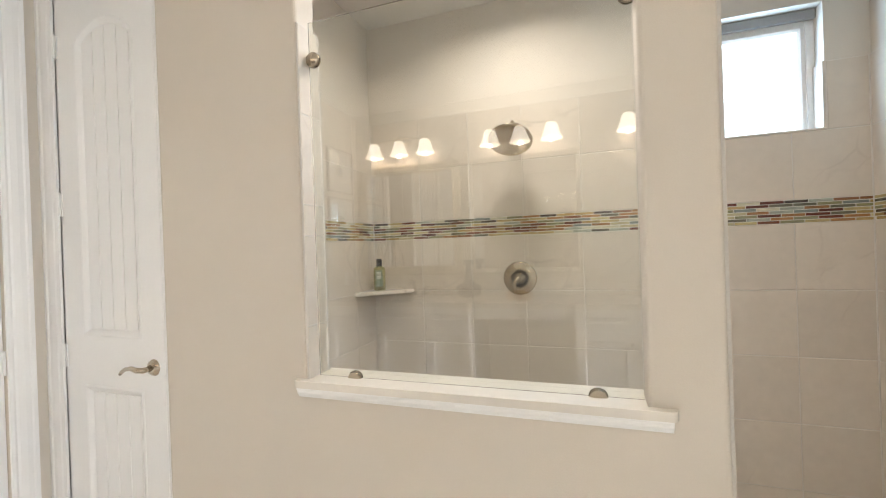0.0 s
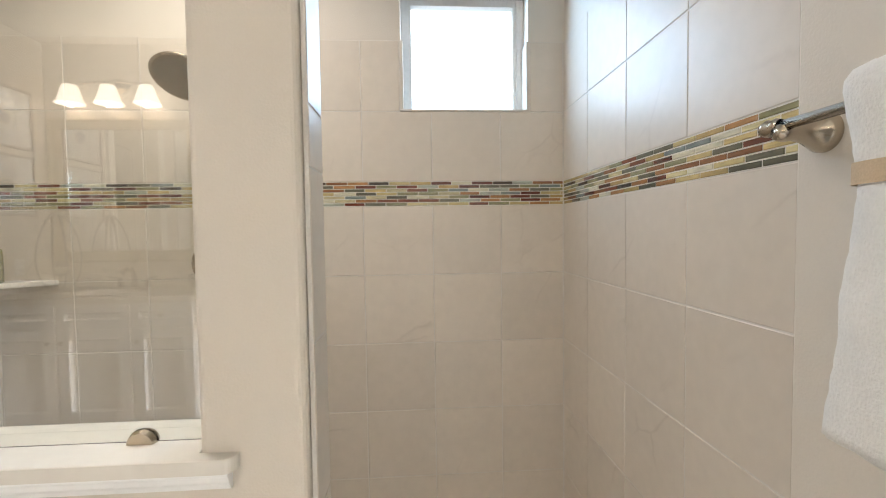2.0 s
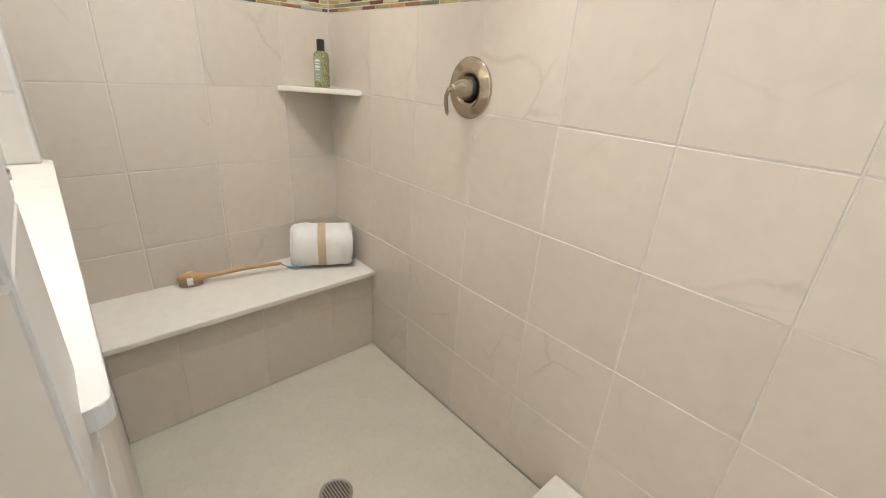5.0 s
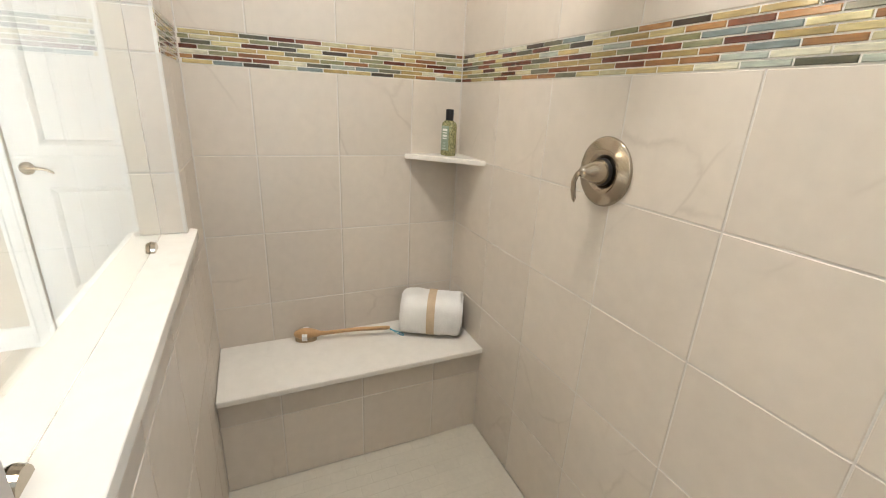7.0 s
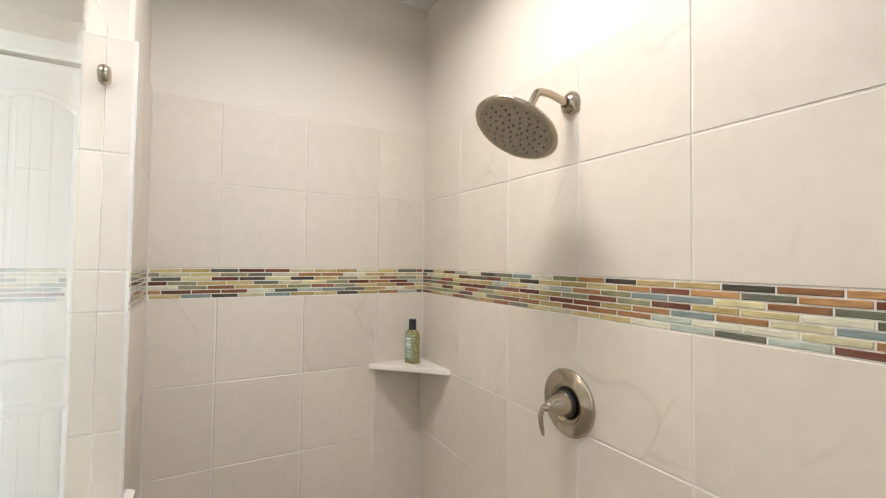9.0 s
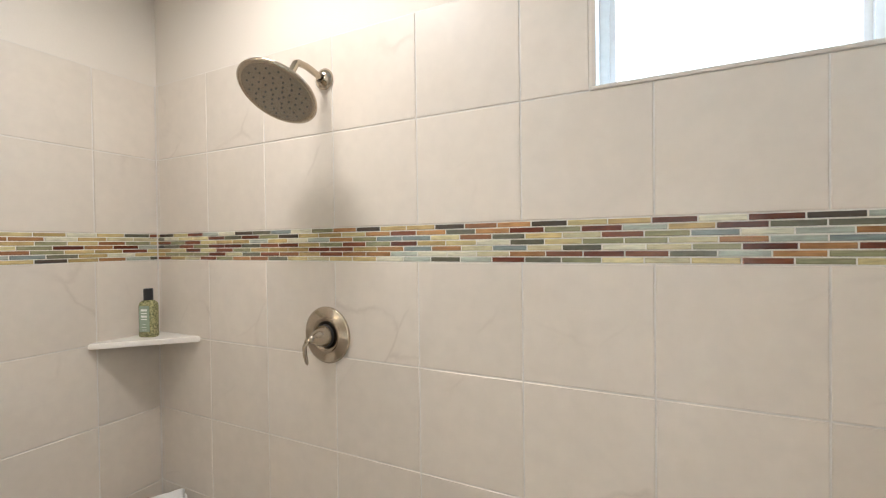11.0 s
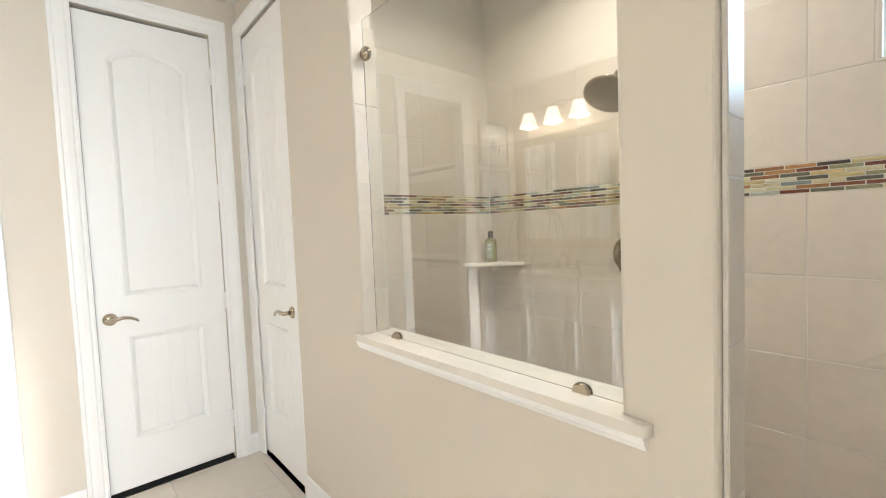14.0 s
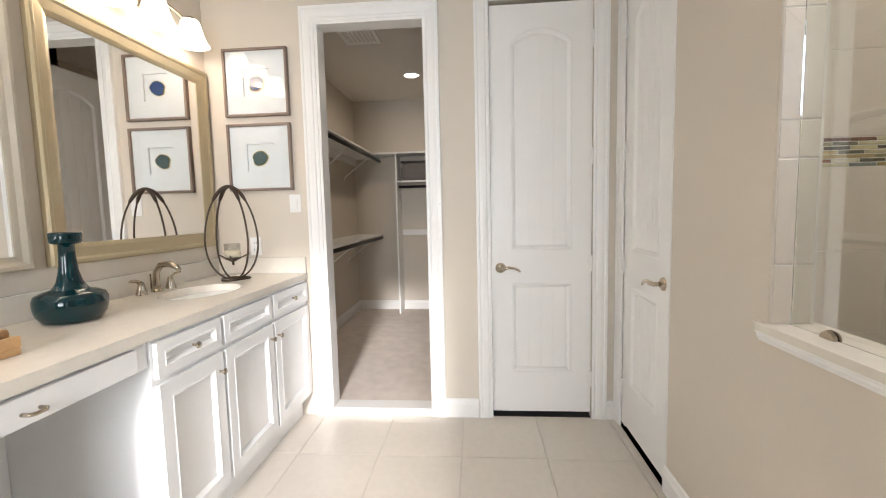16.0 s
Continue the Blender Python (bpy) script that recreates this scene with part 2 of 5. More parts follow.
# ---- mesh helpers ----
def add_box(bm, x0, x1, y0, y1, z0, z1):
    v = [bm.verts.new(p) for p in ((x0, y0, z0), (x1, y0, z0), (x1, y1, z0), (x0, y1, z0), (x0, y0, z1), (x1, y0, z1), (x1, y1, z1), (x0, y1, z1))]
    for f in ((0, 3, 2, 1), (4, 5, 6, 7), (0, 1, 5, 4), (1, 2, 6, 5), (2, 3, 7, 6), (3, 0, 4, 7)):
        bm.faces.new([v[i] for i in f])
    return bm


def box(x0, x1, y0, y1, z0, z1, bevel=0.0, seg=2):
    bm = add_box(bmesh.new(), min(x0, x1), max(x0, x1), min(y0, y1), max(y0, y1), min(z0, z1), max(z0, z1))
    if bevel:
        bmesh.ops.bevel(bm, geom=bm.edges[:], offset=bevel, segments=seg, affect="EDGES", profile=0.5)
    return bm


def boxes(*spans):
    bm = bmesh.new()
    for s in spans:
        add_box(bm, *s)
    return bm


def lathe(profile, seg=32, bm=None, m=None):
    """A turned shape round z from (radius, height) pairs."""
    bm = bm or bmesh.new()
    m = m or Matrix()
    rings = []
    for r, z in profile:
        rings.append([bm.verts.new(m @ Vector((max(r, 1e-4) * math.cos(2 * math.pi * i / seg), max(r, 1e-4) * math.sin(2 * math.pi * i / seg), z))) for i in range(seg)])
    for a, b in zip(rings, rings[1:]):
        for i in range(seg):
            bm.faces.new((a[i], a[(i + 1) % seg], b[(i + 1) % seg], b[i]))
    bmesh.ops.recalc_face_normals(bm, faces=bm.faces[:])
    return bm


def tube(points, r, seg=10, bm=None, closed=False, flat=1.0):
    """A rod along points; r is a radius or one for each point; flat squeezes it sideways."""
    bm = bm or bmesh.new()
    pts = [Vector(p) for p in points]
    n = len(pts)
    rad = r if isinstance(r, (list, tuple)) else [r] * n
    rings, side = [], None
    for i, p in enumerate(pts):
        a, b = (pts[i - 1], pts[(i + 1) % n]) if closed else (pts[max(i - 1, 0)], pts[min(i + 1, n - 1)])
        d = (b - a).normalized()
        if side is None:
            side = d.orthogonal().normalized()
        side = (side - d * side.dot(d)).normalized()
        up = d.cross(side)
        rings.append([bm.verts.new(p + rad[i] * (math.cos(2 * math.pi * k / seg) * side + flat * math.sin(2 * math.pi * k / seg) * up)) for k in range(seg)])
    pairs = list(zip(rings, rings[1:])) + ([(rings[-1], rings[0])] if closed else [])
    for a, b in pairs:
        for k in range(seg):
            bm.faces.new((a[k], a[(k + 1) % seg], b[(k + 1) % seg], b[k]))
    if not closed:
        bm.faces.new(rings[0][::-1])
        bm.faces.new(rings[-1])
    bmesh.ops.recalc_face_normals(bm, faces=bm.faces[:])
    return bm


def moulding(profile, path, out, bm=None, closed=False):
    """Sweeps a profile of (proud, across) along a flat path. out: the way it stands proud; across runs to the left of the path seen from out."""
    bm = bm or bmesh.new()
    out = Vector(out)
    pts = [Vector(p) for p in path]
    n = len(pts)
    rings = []
    for i, p in enumerate(pts):
        dirs = []
        if closed or i > 0:
            dirs.append((p - pts[i - 1]).normalized())
        if closed or i < n - 1:
            dirs.append((pts[(i + 1) % n] - p).normalized())
        left = [out.cross(d) for d in dirs]
        s = sum(left, Vector()).normalized()
        k = 1 / max(0.3, s.dot(left[0]))
        rings.append([bm.verts.new(p + out * a + s * b * k) for a, b in profile])
    m = len(profile)
    for a, b in list(zip(rings, rings[1:])) + ([(rings[-1], rings[0])] if closed else []):
        for j in range(m):
            bm.faces.new((a[j], a[(j + 1) % m], b[(j + 1) % m], b[j]))
    if not closed:
        bm.faces.new(rings[0])
        bm.faces.new(rings[-1][::-1])
    bmesh.ops.recalc_face_normals(bm, faces=bm.faces[:])
    return bm


def mesh_of(name, bm, mat, smooth=False):
    me = bpy.data.meshes.new(name)
    bm.to_mesh(me)
    bm.free()
    me.materials.append(mat)
    if smooth:
        me.shade_smooth()
    return me


def part(name, bm, mat, parent, label="", smooth=False):
    ob = new(name, mesh_of(name, bm, mat, smooth))
    if parent:
        ob.parent = parent
        ob.matrix_parent_inverse = parent.matrix_basis.inverted()
    if label:
        ob["label"] = label
    return ob


def thing(name, x, y, z, label, category, group="", kind=""):
    ob = new(name)
    ob.location = (x, y, z)
    ob.empty_display_size = 0.05
    return tagged(ob, label, category, group, kind)


def structure(name, bm, mat, label, category, smooth=False):
    return tagged(new(name, mesh_of(name, bm, mat, smooth)), label, category, kind="structure")


def ellipsoid(c, r, seg=20, rings=12):
    bm = bmesh.new()
    bmesh.ops.create_uvsphere(bm, u_segments=seg, v_segments=rings, radius=1)
    for v in bm.verts:
        v.co = Vector((c[0] + v.co.x * r[0], c[1] + v.co.y * r[1], c[2] + v.co.z * r[2]))
    return bm


def loft(rings, cap=True):
    bm = bmesh.new()
    vs = [[bm.verts.new(p) for p in r] for r in rings]
    n = len(vs[0])
    for a, b in zip(vs, vs[1:]):
        for i in range(n):
            bm.faces.new((a[i], a[(i + 1) % n], b[(i + 1) % n], b[i]))
    if cap:
        bm.faces.new(vs[0][::-1])
        bm.faces.new(vs[-1])
    bmesh.ops.recalc_face_normals(bm, faces=bm.faces[:])
    return bm


# ---- walls, floors, ceilings ----
T = 0.012                                   # tile and its bed
wall_back = structure("wall_back", boxes(
    (XL - 0.2, WIN[0], YB + T, YB + 0.16, PAN - 0.1, CEIL), (WIN[1], XR + 0.2, YB + T, YB + 0.16, PAN - 0.1, CEIL),
    (WIN[0], WIN[1], YB + T, YB + 0.16, PAN - 0.1, WIN[2]), (WIN[0], WIN[1], YB + T, YB + 0.16, WIN[3], CEIL)),
    PAINT, "cream painted shower wall with beige tiles below", "wall")
wall_shower_left = structure("wall_shower_left", box(XL - 0.13, XL - T, YI - T, YB + T, PAN - 0.1, CEIL), PAINT, "cream painted shower wall with beige tiles below", "wall")
wall_right = structure("wall_right", boxes((XR + T, XR + 0.14, 0.823, YB + T, PAN - 0.1, CEIL)), PAINT, "painted wall with beige shower tiles", "wall")
wall_towel = structure("wall_towel", box(XR - 0.006, XR + 0.14, 0.05, 0.826, ZF, CEIL, 0.005, 2), PAINT, "cream painted wall beside the shower entry", "wall")
wall_front = thing("wall_front", -0.3, YF, 0, "cream painted partition wall with a glazed opening to the shower", "wall", kind="structure")
part("pier", box(-1.60, OPL - T, YF, YI - T, ZF, CEIL, 0.012, 3), PAINT, wall_front)
part("half_wall", box(OPL - T - 0.02, OPR + 0.02, YF + 0.0003, YI - T - 0.0003, ZF, 0.905), PAINT, wall_front)
part("post", box(OPR, POST - T + 0.004, YF, YI - T, PAN, CEIL, 0.014, 4), PAINT, wall_front)
part("header", boxes((OPL - T - 0.02, OPR + 0.02, YF + 0.0006, YI - T - 0.0006, 2.45, CEIL), (POST - T - 0.02, XR + 0.1, YF + 0.0006, YI - T - 0.0006, 2.45, CEIL), (XW, -1.58, YF + 0.0006, YI - T, 2.545, CEIL)), PAINT, wall_front)
CO = (-1.0, -0.32, 2.478)                    # closet opening: y from, y to, height
D2 = (0.074, 0.694, 2.535)
wall_closet = structure("wall_closet", boxes(
    (XW - 0.115, XW, YV - 0.1, CO[0], ZF, CEIL), (XW - 0.115, XW, CO[0], CO[1], CO[2], CEIL), (XW - 0.115, XW, CO[1], D2[0], ZF, CEIL),
    (XW - 0.115, XW, D2[0], D2[1], D2[2], CEIL), (XW - 0.115, XW, D2[1], 1.0, ZF, CEIL)), PAINT, "cream painted wall with a closet opening and a door", "wall")
wall_vanity = structure("wall_vanity", box(XW - 0.115, XE + 0.1, YV - 0.12, YV, ZF, CEIL), PAINT, "cream painted wall behind the vanity", "wall")
wall_east = structure("wall_east", boxes((XE, XE + 0.12, YV - 0.1, WY0, ZF, CEIL), (XE, XE + 0.12, 0.25, 0.87, ZF, CEIL), (XE, XE + 0.12, WY0, 0.25, ZF, 0.7), (XE, XE + 0.12, WY0, 0.25, 2.5, CEIL)), PAINT, "cream painted end wall with a window", "wall")
wall_alcove = structure("wall_alcove", box(XR + 0.14, XE, 0.75, 0.87, ZF, CEIL), PAINT, "cream painted wall", "wall")
wall_linen = structure("wall_linen", box(XW - 0.6, XW - 0.45, -0.1, 1.0, ZF, CEIL), PAINT, "painted wall of the cupboard behind the door", "wall")
wall_behind_door = structure("wall_behind_door", box(XW - 0.1, XL - 0.13, YI + 0.25, YI + 0.37, ZF, CEIL), PAINT, "painted wall behind the second door", "wall")
# closet shell
CX, CY0, CY1 = -5.2, -1.6, 0.35
wall_closet_back = structure("wall_closet_back", box(CX - 0.1, CX, CY0 - 0.1, CY1 + 0.1, 0, CEIL), PAINT, "beige painted closet wall", "wall")
wall_closet_side = structure("wall_closet_side", box(CX, XW - 0.115, CY0 - 0.1, CY0, 0, CEIL), PAINT, "beige painted closet wall", "wall")
wall_closet_far = structure("wall_closet_far", box(CX, XW - 0.6, CY1, CY1 + 0.1, 0, CEIL), PAINT, "beige painted closet wall", "wall")
wall_closet_near = structure("wall_closet_near", box(XW - 0.6, XW - 0.5, -0.1, CY1, 0, CEIL), PAINT, "beige painted closet wall", "wall")
ceiling = structure("ceiling", box(CX - 0.1, XE + 0.12, YV - 0.12, YB + 0.16, CEIL, CEIL + 0.1), CEILING_PAINT, "off-white textured ceiling", "ceiling")
floor = structure("floor", boxes((XW - 0.03, XE, YV, YF, ZF - 0.114, ZF - 0.006), (POST, XR, YF, YB, ZF - 0.114, ZF - 0.006)), GROUT, "beige stone-look tile floor with pale grout", "floor")
shower_floor = structure("shower_floor", box(XL, 0.2, YI - 0.02, YB, PAN - 0.08, PAN - 0.0025), PAN_TILE, "cream shower floor of small tiles", "floor")
carpet = structure("closet_carpet", boxes((CX, XW - 0.6, CY0, CY1, -0.1, 0.006), (XW - 0.6, XW - 0.115, CY0, -0.1, -0.1, 0.006), (XW - 0.115, XW - 0.03, CO[0], CO[1], -0.1, 0.006)), CARPET, "taupe cut-pile closet carpet", "carpet")

# baseboards and casings
BASE = [(0, 0), (0.014, 0), (0.014, 0.085), (0.010, 0.10), (0.007, 0.118), (0, 0.125)]


def baseboard(x0, y0, x1, y1, out, z=ZF):
    a, b, o = Vector((x0, y0, z)), Vector((x1, y1, z)), Vector(out)
    if o.cross(b - a).z < 0:
        a, b = b, a
    structure("baseboard", moulding(BASE, [a, b], out), TRIM, "white painted baseboard", "baseboard")


baseboard(-1.598, YF, POST - 0.014, YF, (0, -1, 0))
baseboard(XW, -0.235, XW, -0.018, (1, 0, 0))
baseboard(XW, 0.785, XW, YF, (1, 0, 0))
baseboard(XR - 0.006, 0.06, XR - 0.006, 0.80, (-1, 0, 0))
baseboard(CX, CY0, CX, CY1, (1, 0, 0), 0.0)
baseboard(CX, CY0, XW - 0.12, CY0, (0, 1, 0), 0.0)
CASING = [(0, 0), (0.010, 0), (0.012, 0.012), (0.010, 0.02), (0.014, 0.028), (0.017, 0.05), (0.017, 0.068), (0.021, 0.074), (0.021, 0.088), (0, 0.09)]


def casing(y0, y1, h, x, out, name="trim"):
    path = [(x, y0, ZF), (x, y0, h), (x, y1, h), (x, y1, ZF)]
    if out[0] < 0:
        path = path[::-1]
    prof = CASING
    return structure(name, moulding(prof, path, out), TRIM, "white painted door casing", "trim")


casing(CO[0], CO[1], CO[2], XW, (1, 0, 0))
casing(D2[0], D2[1], D2[2], XW, (1, 0, 0))
structure("trim", boxes((XW - 0.118, XW + 0.003, CO[0] - 0.002, CO[0] + 0.018, ZF, CO[2] - 0.0185), (XW - 0.118, XW + 0.003, CO[1] - 0.006, CO[1] + 0.002, ZF, CO[2] - 0.0185), (XW - 0.118, XW + 0.003, CO[0] - 0.002, CO[1] + 0.002, CO[2] - 0.018, CO[2] + 0.002)), TRIM, "white painted door jamb", "trim")


# ---- doors ----
def door_leaf(name, w, h, m, label, handle_x, hinge_x, hand=1):
    """A two-panel door with an arched plank panel; local x across, z up, the front looks to -y."""
    d = thing(name, 0, 0, 0, label, "door", kind="structure")
    bot, mid0, mid1, top = 0.262, 0.838, 1.045, h - 0.142
    rise = 0.085
    sx = 0.12
    part("slab", box(0, w, 0.012, 0.038, 0, h, 0.002), TRIM, d)
    bm = boxes((0, sx, 0, 0.0115, 0, h), (w - sx, w, 0, 0.0115, 0, h), (sx, w - sx, 0, 0.0115, 0, bot), (sx, w - sx, 0, 0.0115, mid0, mid1))
    n = 16
    arch = [(sx + (w - 2 * sx) * i / n, top - rise + rise * math.sin(math.pi * i / n) ** 0.75) for i in range(n + 1)]
    for (xa, za), (xb, zb) in zip(arch, arch[1:]):
        v = [bm.verts.new(p) for p in ((xa, 0, za), (xb, 0, zb), (xb, 0, h), (xa, 0, h), (xa, 0.0115, za), (xb, 0.0115, zb), (xb, 0.0115, h), (xa, 0.0115, h))]
        for f in ((0, 1, 2, 3), (0, 4, 5, 1), (3, 2, 6, 7)):
            bm.faces.new([v[i] for i in f])
    part("front_frame", bm, TRIM, d)
    prof = [(-0.0115, 0), (0.001, 0), (0.0035, -0.006), (0.0015, -0.013), (-0.006, -0.024), (-0.0115, -0.03)]
    out = (0, -1, 0)
    path_t = [(sx, 0, mid1)] + [(x, 0, z) for x, z in arch] + [(w - sx, 0, mid1)]
    path_b = [(sx, 0, bot), (sx, 0, mid0), (w - sx, 0, mid0), (w - sx, 0, bot)]
    part("panel_moulding", moulding(prof, path_t, out, closed=True), TRIM, d)
    part("panel_moulding", moulding(prof, path_b, out, closed=True), TRIM, d)
    # planks of both panels
    a, b, k = sx + 0.032, w - sx - 0.032, 4
    pw = (b - a) / k
    for i in range(k):
        x0, x1 = a + pw * i + 0.002, a + pw * (i + 1) - 0.002
        part("plank", box(x0, x1, 0.009, 0.0125, bot + 0.032, mid0 - 0.032, 0.001, 1), TRIM, d)
        bm = bmesh.new()
        def zt(x):
            u = min(1, max(0, (x - sx) / (w - 2 * sx)))
            return top - rise + rise * math.sin(math.pi * u) ** 0.75 - 0.034
        q = [(x0, mid1 + 0.032), (x1, mid1 + 0.032)] + [(x1 + (x0 - x1) * j / 5, zt(x1 + (x0 - x1) * j / 5)) for j in range(6)]
        fr = [bm.verts.new((x, 0.009, z)) for x, z in q]
        bk = [bm.verts.new((x, 0.0125, z)) for x, z in q]
        bm.faces.new(fr)
        for j in range(len(q)):
            bm.faces.new((fr[j], bk[j], bk[(j + 1) % len(q)], fr[(j + 1) % len(q)]))
        bmesh.ops.recalc_face_normals(bm, faces=bm.faces[:])
        part("plank", bm, TRIM, d)
    for z in (0.22, h * 0.38, h * 0.64, h - 0.22):
        hg = part("hinge", box(hinge_x - 0.012, hinge_x + 0.012, -0.004, 0.004, z - 0.05, z + 0.05, 0.001), TRIM, d)
        part("knuckle", tube([(hinge_x, -0.008, z - 0.05), (hinge_x, -0.008, z + 0.05)], 0.006, 8), TRIM, hg)
    # lever handle
    hz = 0.935
    turn = Matrix.Translation((handle_x, 0, hz)) @ pose(0, 0, 0, 90, 0, 0)
    hd = part("rose", lathe([(0, 0.016), (0.012, 0.016), (0.02, 0.014), (0.029, 0.008), (0.033, 0.0)], 28, m=turn), NICKEL, d, "brushed nickel handle rose", True)
    s = hand
    lev = [(handle_x, -0.01, hz), (handle_x, -0.045, hz), (handle_x + s * 0.02, -0.055, hz + 0.002), (handle_x + s * 0.05, -0.055, hz + 0.008), (handle_x + s * 0.085, -0.054, hz + 0.002), (handle_x + s * 0.108, -0.052, hz - 0.010), (handle_x + s * 0.118, -0.052, hz - 0.02)]
    part("lever", tube(lev, [0.011, 0.011, 0.011, 0.009, 0.008, 0.0075, 0.006], 12), NICKEL, hd, "brushed nickel lever", True)
    d.matrix_basis = m
    return d


# linen door in the closet wall: front looks to +x
door_leaf("door_2", D2[1] - D2[0] - 0.006, D2[2] - 0.012, pose(XW - 0.016, D2[0] + 0.003, -0.006, 0, 0, 90), "closed white two-panel arched plank door", 0.055, D2[1] - D2[0] - 0.006, 1)
# stops and floor strip in near-black: the gap's shade is put into their colour
structure("door_stop", boxes((XW - 0.11, XW - 0.058, D2[0] - 0.02, D2[0] + 0.004, ZF, D2[2]), (XW - 0.11, XW - 0.058, D2[1] - 0.004, D2[1] + 0.02, ZF, D2[2]), (XW - 0.112, XW - 0.056, D2[0], D2[1], D2[2] - 0.004, D2[2] + 0.01), (XW - 0.4, XW - 0.010, D2[0] + 0.004, D2[1] - 0.004, ZF - 0.02, ZF + 0.004)), GAP_SHADE, "near-black stops and floor strip imitating shade round the closed door", "trim")
# second door beside the partition: front looks to -y
D3 = (-2.205, -1.612)
door_leaf("door_3", D3[1] - D3[0], 2.523, pose(D3[0], YF + 0.004, -0.006, 0, 0, 0), "closed white two-panel arched plank door beside the partition", D3[1] - D3[0] - 0.06, 0.0, -1)
structure("trim", moulding(CASING, [(D3[0] - 0.002, YF, ZF), (D3[0] - 0.002, YF, 2.535), (-1.60, YF, 2.535)], (0, -1, 0)), TRIM, "white painted door casing", "trim")
structure("door_stop", boxes((XW, D3[0], YF + 0.02, YF + 0.06, ZF, 2.55), (D3[0], -1.602, YF + 0.045, YF + 0.09, ZF, 2.55), (-1.612, -1.601, YF + 0.006, YF + 0.045, ZF, 2.55)), TRIM, "white painted door stop", "trim")
# closet door standing open inside the closet, seen in the mirror
door_leaf("door_1", 0.66, 2.42, pose(XW - 0.79, CO[1] + 0.0, 0.016, 0, 0, 0), "white two-panel arched plank door standing open inside the closet", 0.06, 0.66, 1)
structure("threshold", box(XW - 0.12, XW + 0.004, CO[0] + 0.02, CO[1] - 0.008, ZF, 0.008, 0.003), TRIM, "pale strip between the tile and the carpet", "threshold")

# ---- shower window ----
wx0, wx1, wz0, wz1 = WIN
win = thing("window_1", (wx0 + wx1) / 2, YB + 0.12, wz0, "white vinyl shower window with bright frosted pane", "window", kind="structure")
fy0, fy1 = YB + 0.085, YB + 0.15
fw = 0.038
part("window_frame", boxes((wx0, wx0 + fw, fy0, fy1, wz0, wz1), (wx1 - fw, wx1, fy0, fy1, wz0, wz1), (wx0 + fw, wx1 - fw, fy0, fy1, wz0, wz0 + 0.022), (wx0 + fw, wx1 - fw, fy0, fy1, wz1 - 0.045, wz1)), VINYL, win)
# added grey bar stands in for the dark shading at the frame's top
part("head_shadow_bar", box(wx0 + 0.008, wx1 - 0.008, fy0 - 0.03, fy0 - 0.002, wz1 - 0.052, wz1 - 0.008, 0.004), HEAD_SHADOW, win, "grey bar imitating shadow along the window head")
part("sash", boxes((wx0 + fw, wx0 + fw + 0.014, fy0 + 0.012, fy1 - 0.01, wz0 + 0.022, wz1 - 0.045), (wx1 - fw - 0.014, wx1 - fw, fy0 + 0.012, fy1 - 0.01, wz0 + 0.022, wz1 - 0.045), (wx0 + fw + 0.014, wx1 - fw - 0.014, fy0 + 0.012, fy1 - 0.01, wz1 - 0.075, wz1 - 0.045)), VINYL, win)
pane = part("pane", box(wx0 + fw, wx1 - fw, fy0 + 0.03, fy0 + 0.036, wz0 + 0.022, wz1 - 0.045), GLASS, win)
pane.visible_shadow = False
tagged(new("backdrop_sky", mesh_of("backdrop_sky", box(wx0 - 1.2, wx1 + 1.2, YB + 0.9, YB + 0.92, 0.9, 3.8), SKY_GLOW)), "bright overcast sky outside the window", "sky", kind="structure")
structure("window_reveal", boxes((wx0 - 0.001, wx0 + 0.006, YB + 0.001, fy0, wz0, wz1), (wx1 - 0.006, wx1 + 0.001, YB + 0.001, fy0, wz0, wz1), (wx0 + 0.006, wx1 - 0.006, YB + 0.001, fy0, wz1 - 0.006, wz1 + 0.001)), PAINT, "painted reveal of the shower window", "window reveal")
structure("window_return", boxes((wx0 + 0.006, wx0 + 0.015, YB - 0.001, fy0 - 0.001, wz0 + 0.0105, TOP), (wx1 - 0.015, wx1 - 0.006, YB - 0.001, fy0 - 0.001, wz0 + 0.0105, TOP)), WALL_TILE, "beige tile lining the lower window reveal", "window reveal")
structure("window_sill", box(wx0, wx1, YB - 0.002, fy0, wz0 - 0.001, wz0 + 0.01, 0.003), WALL_TILE, "beige tile sill of the shower window", "window sill")

# bathroom window behind the camera
w2 = thing("window_2", XE + 0.06, -0.33, 0.7, "white framed bright bathroom window", "window", kind="structure")
part("window_frame", boxes((XE + 0.03, XE + 0.09, WY0, WY0 + 0.04, 0.7, 2.5), (XE + 0.03, XE + 0.09, 0.21, 0.25, 0.7, 2.5), (XE + 0.03, XE + 0.09, WY0 + 0.04, 0.21, 0.7, 0.74), (XE + 0.03, XE + 0.09, WY0 + 0.04, 0.21, 2.46, 2.5)), VINYL, w2)
p2 = part("pane", box(XE + 0.055, XE + 0.06, WY0 + 0.04, 0.21, 0.74, 2.46), GLASS, w2)
p2.visible_shadow = False

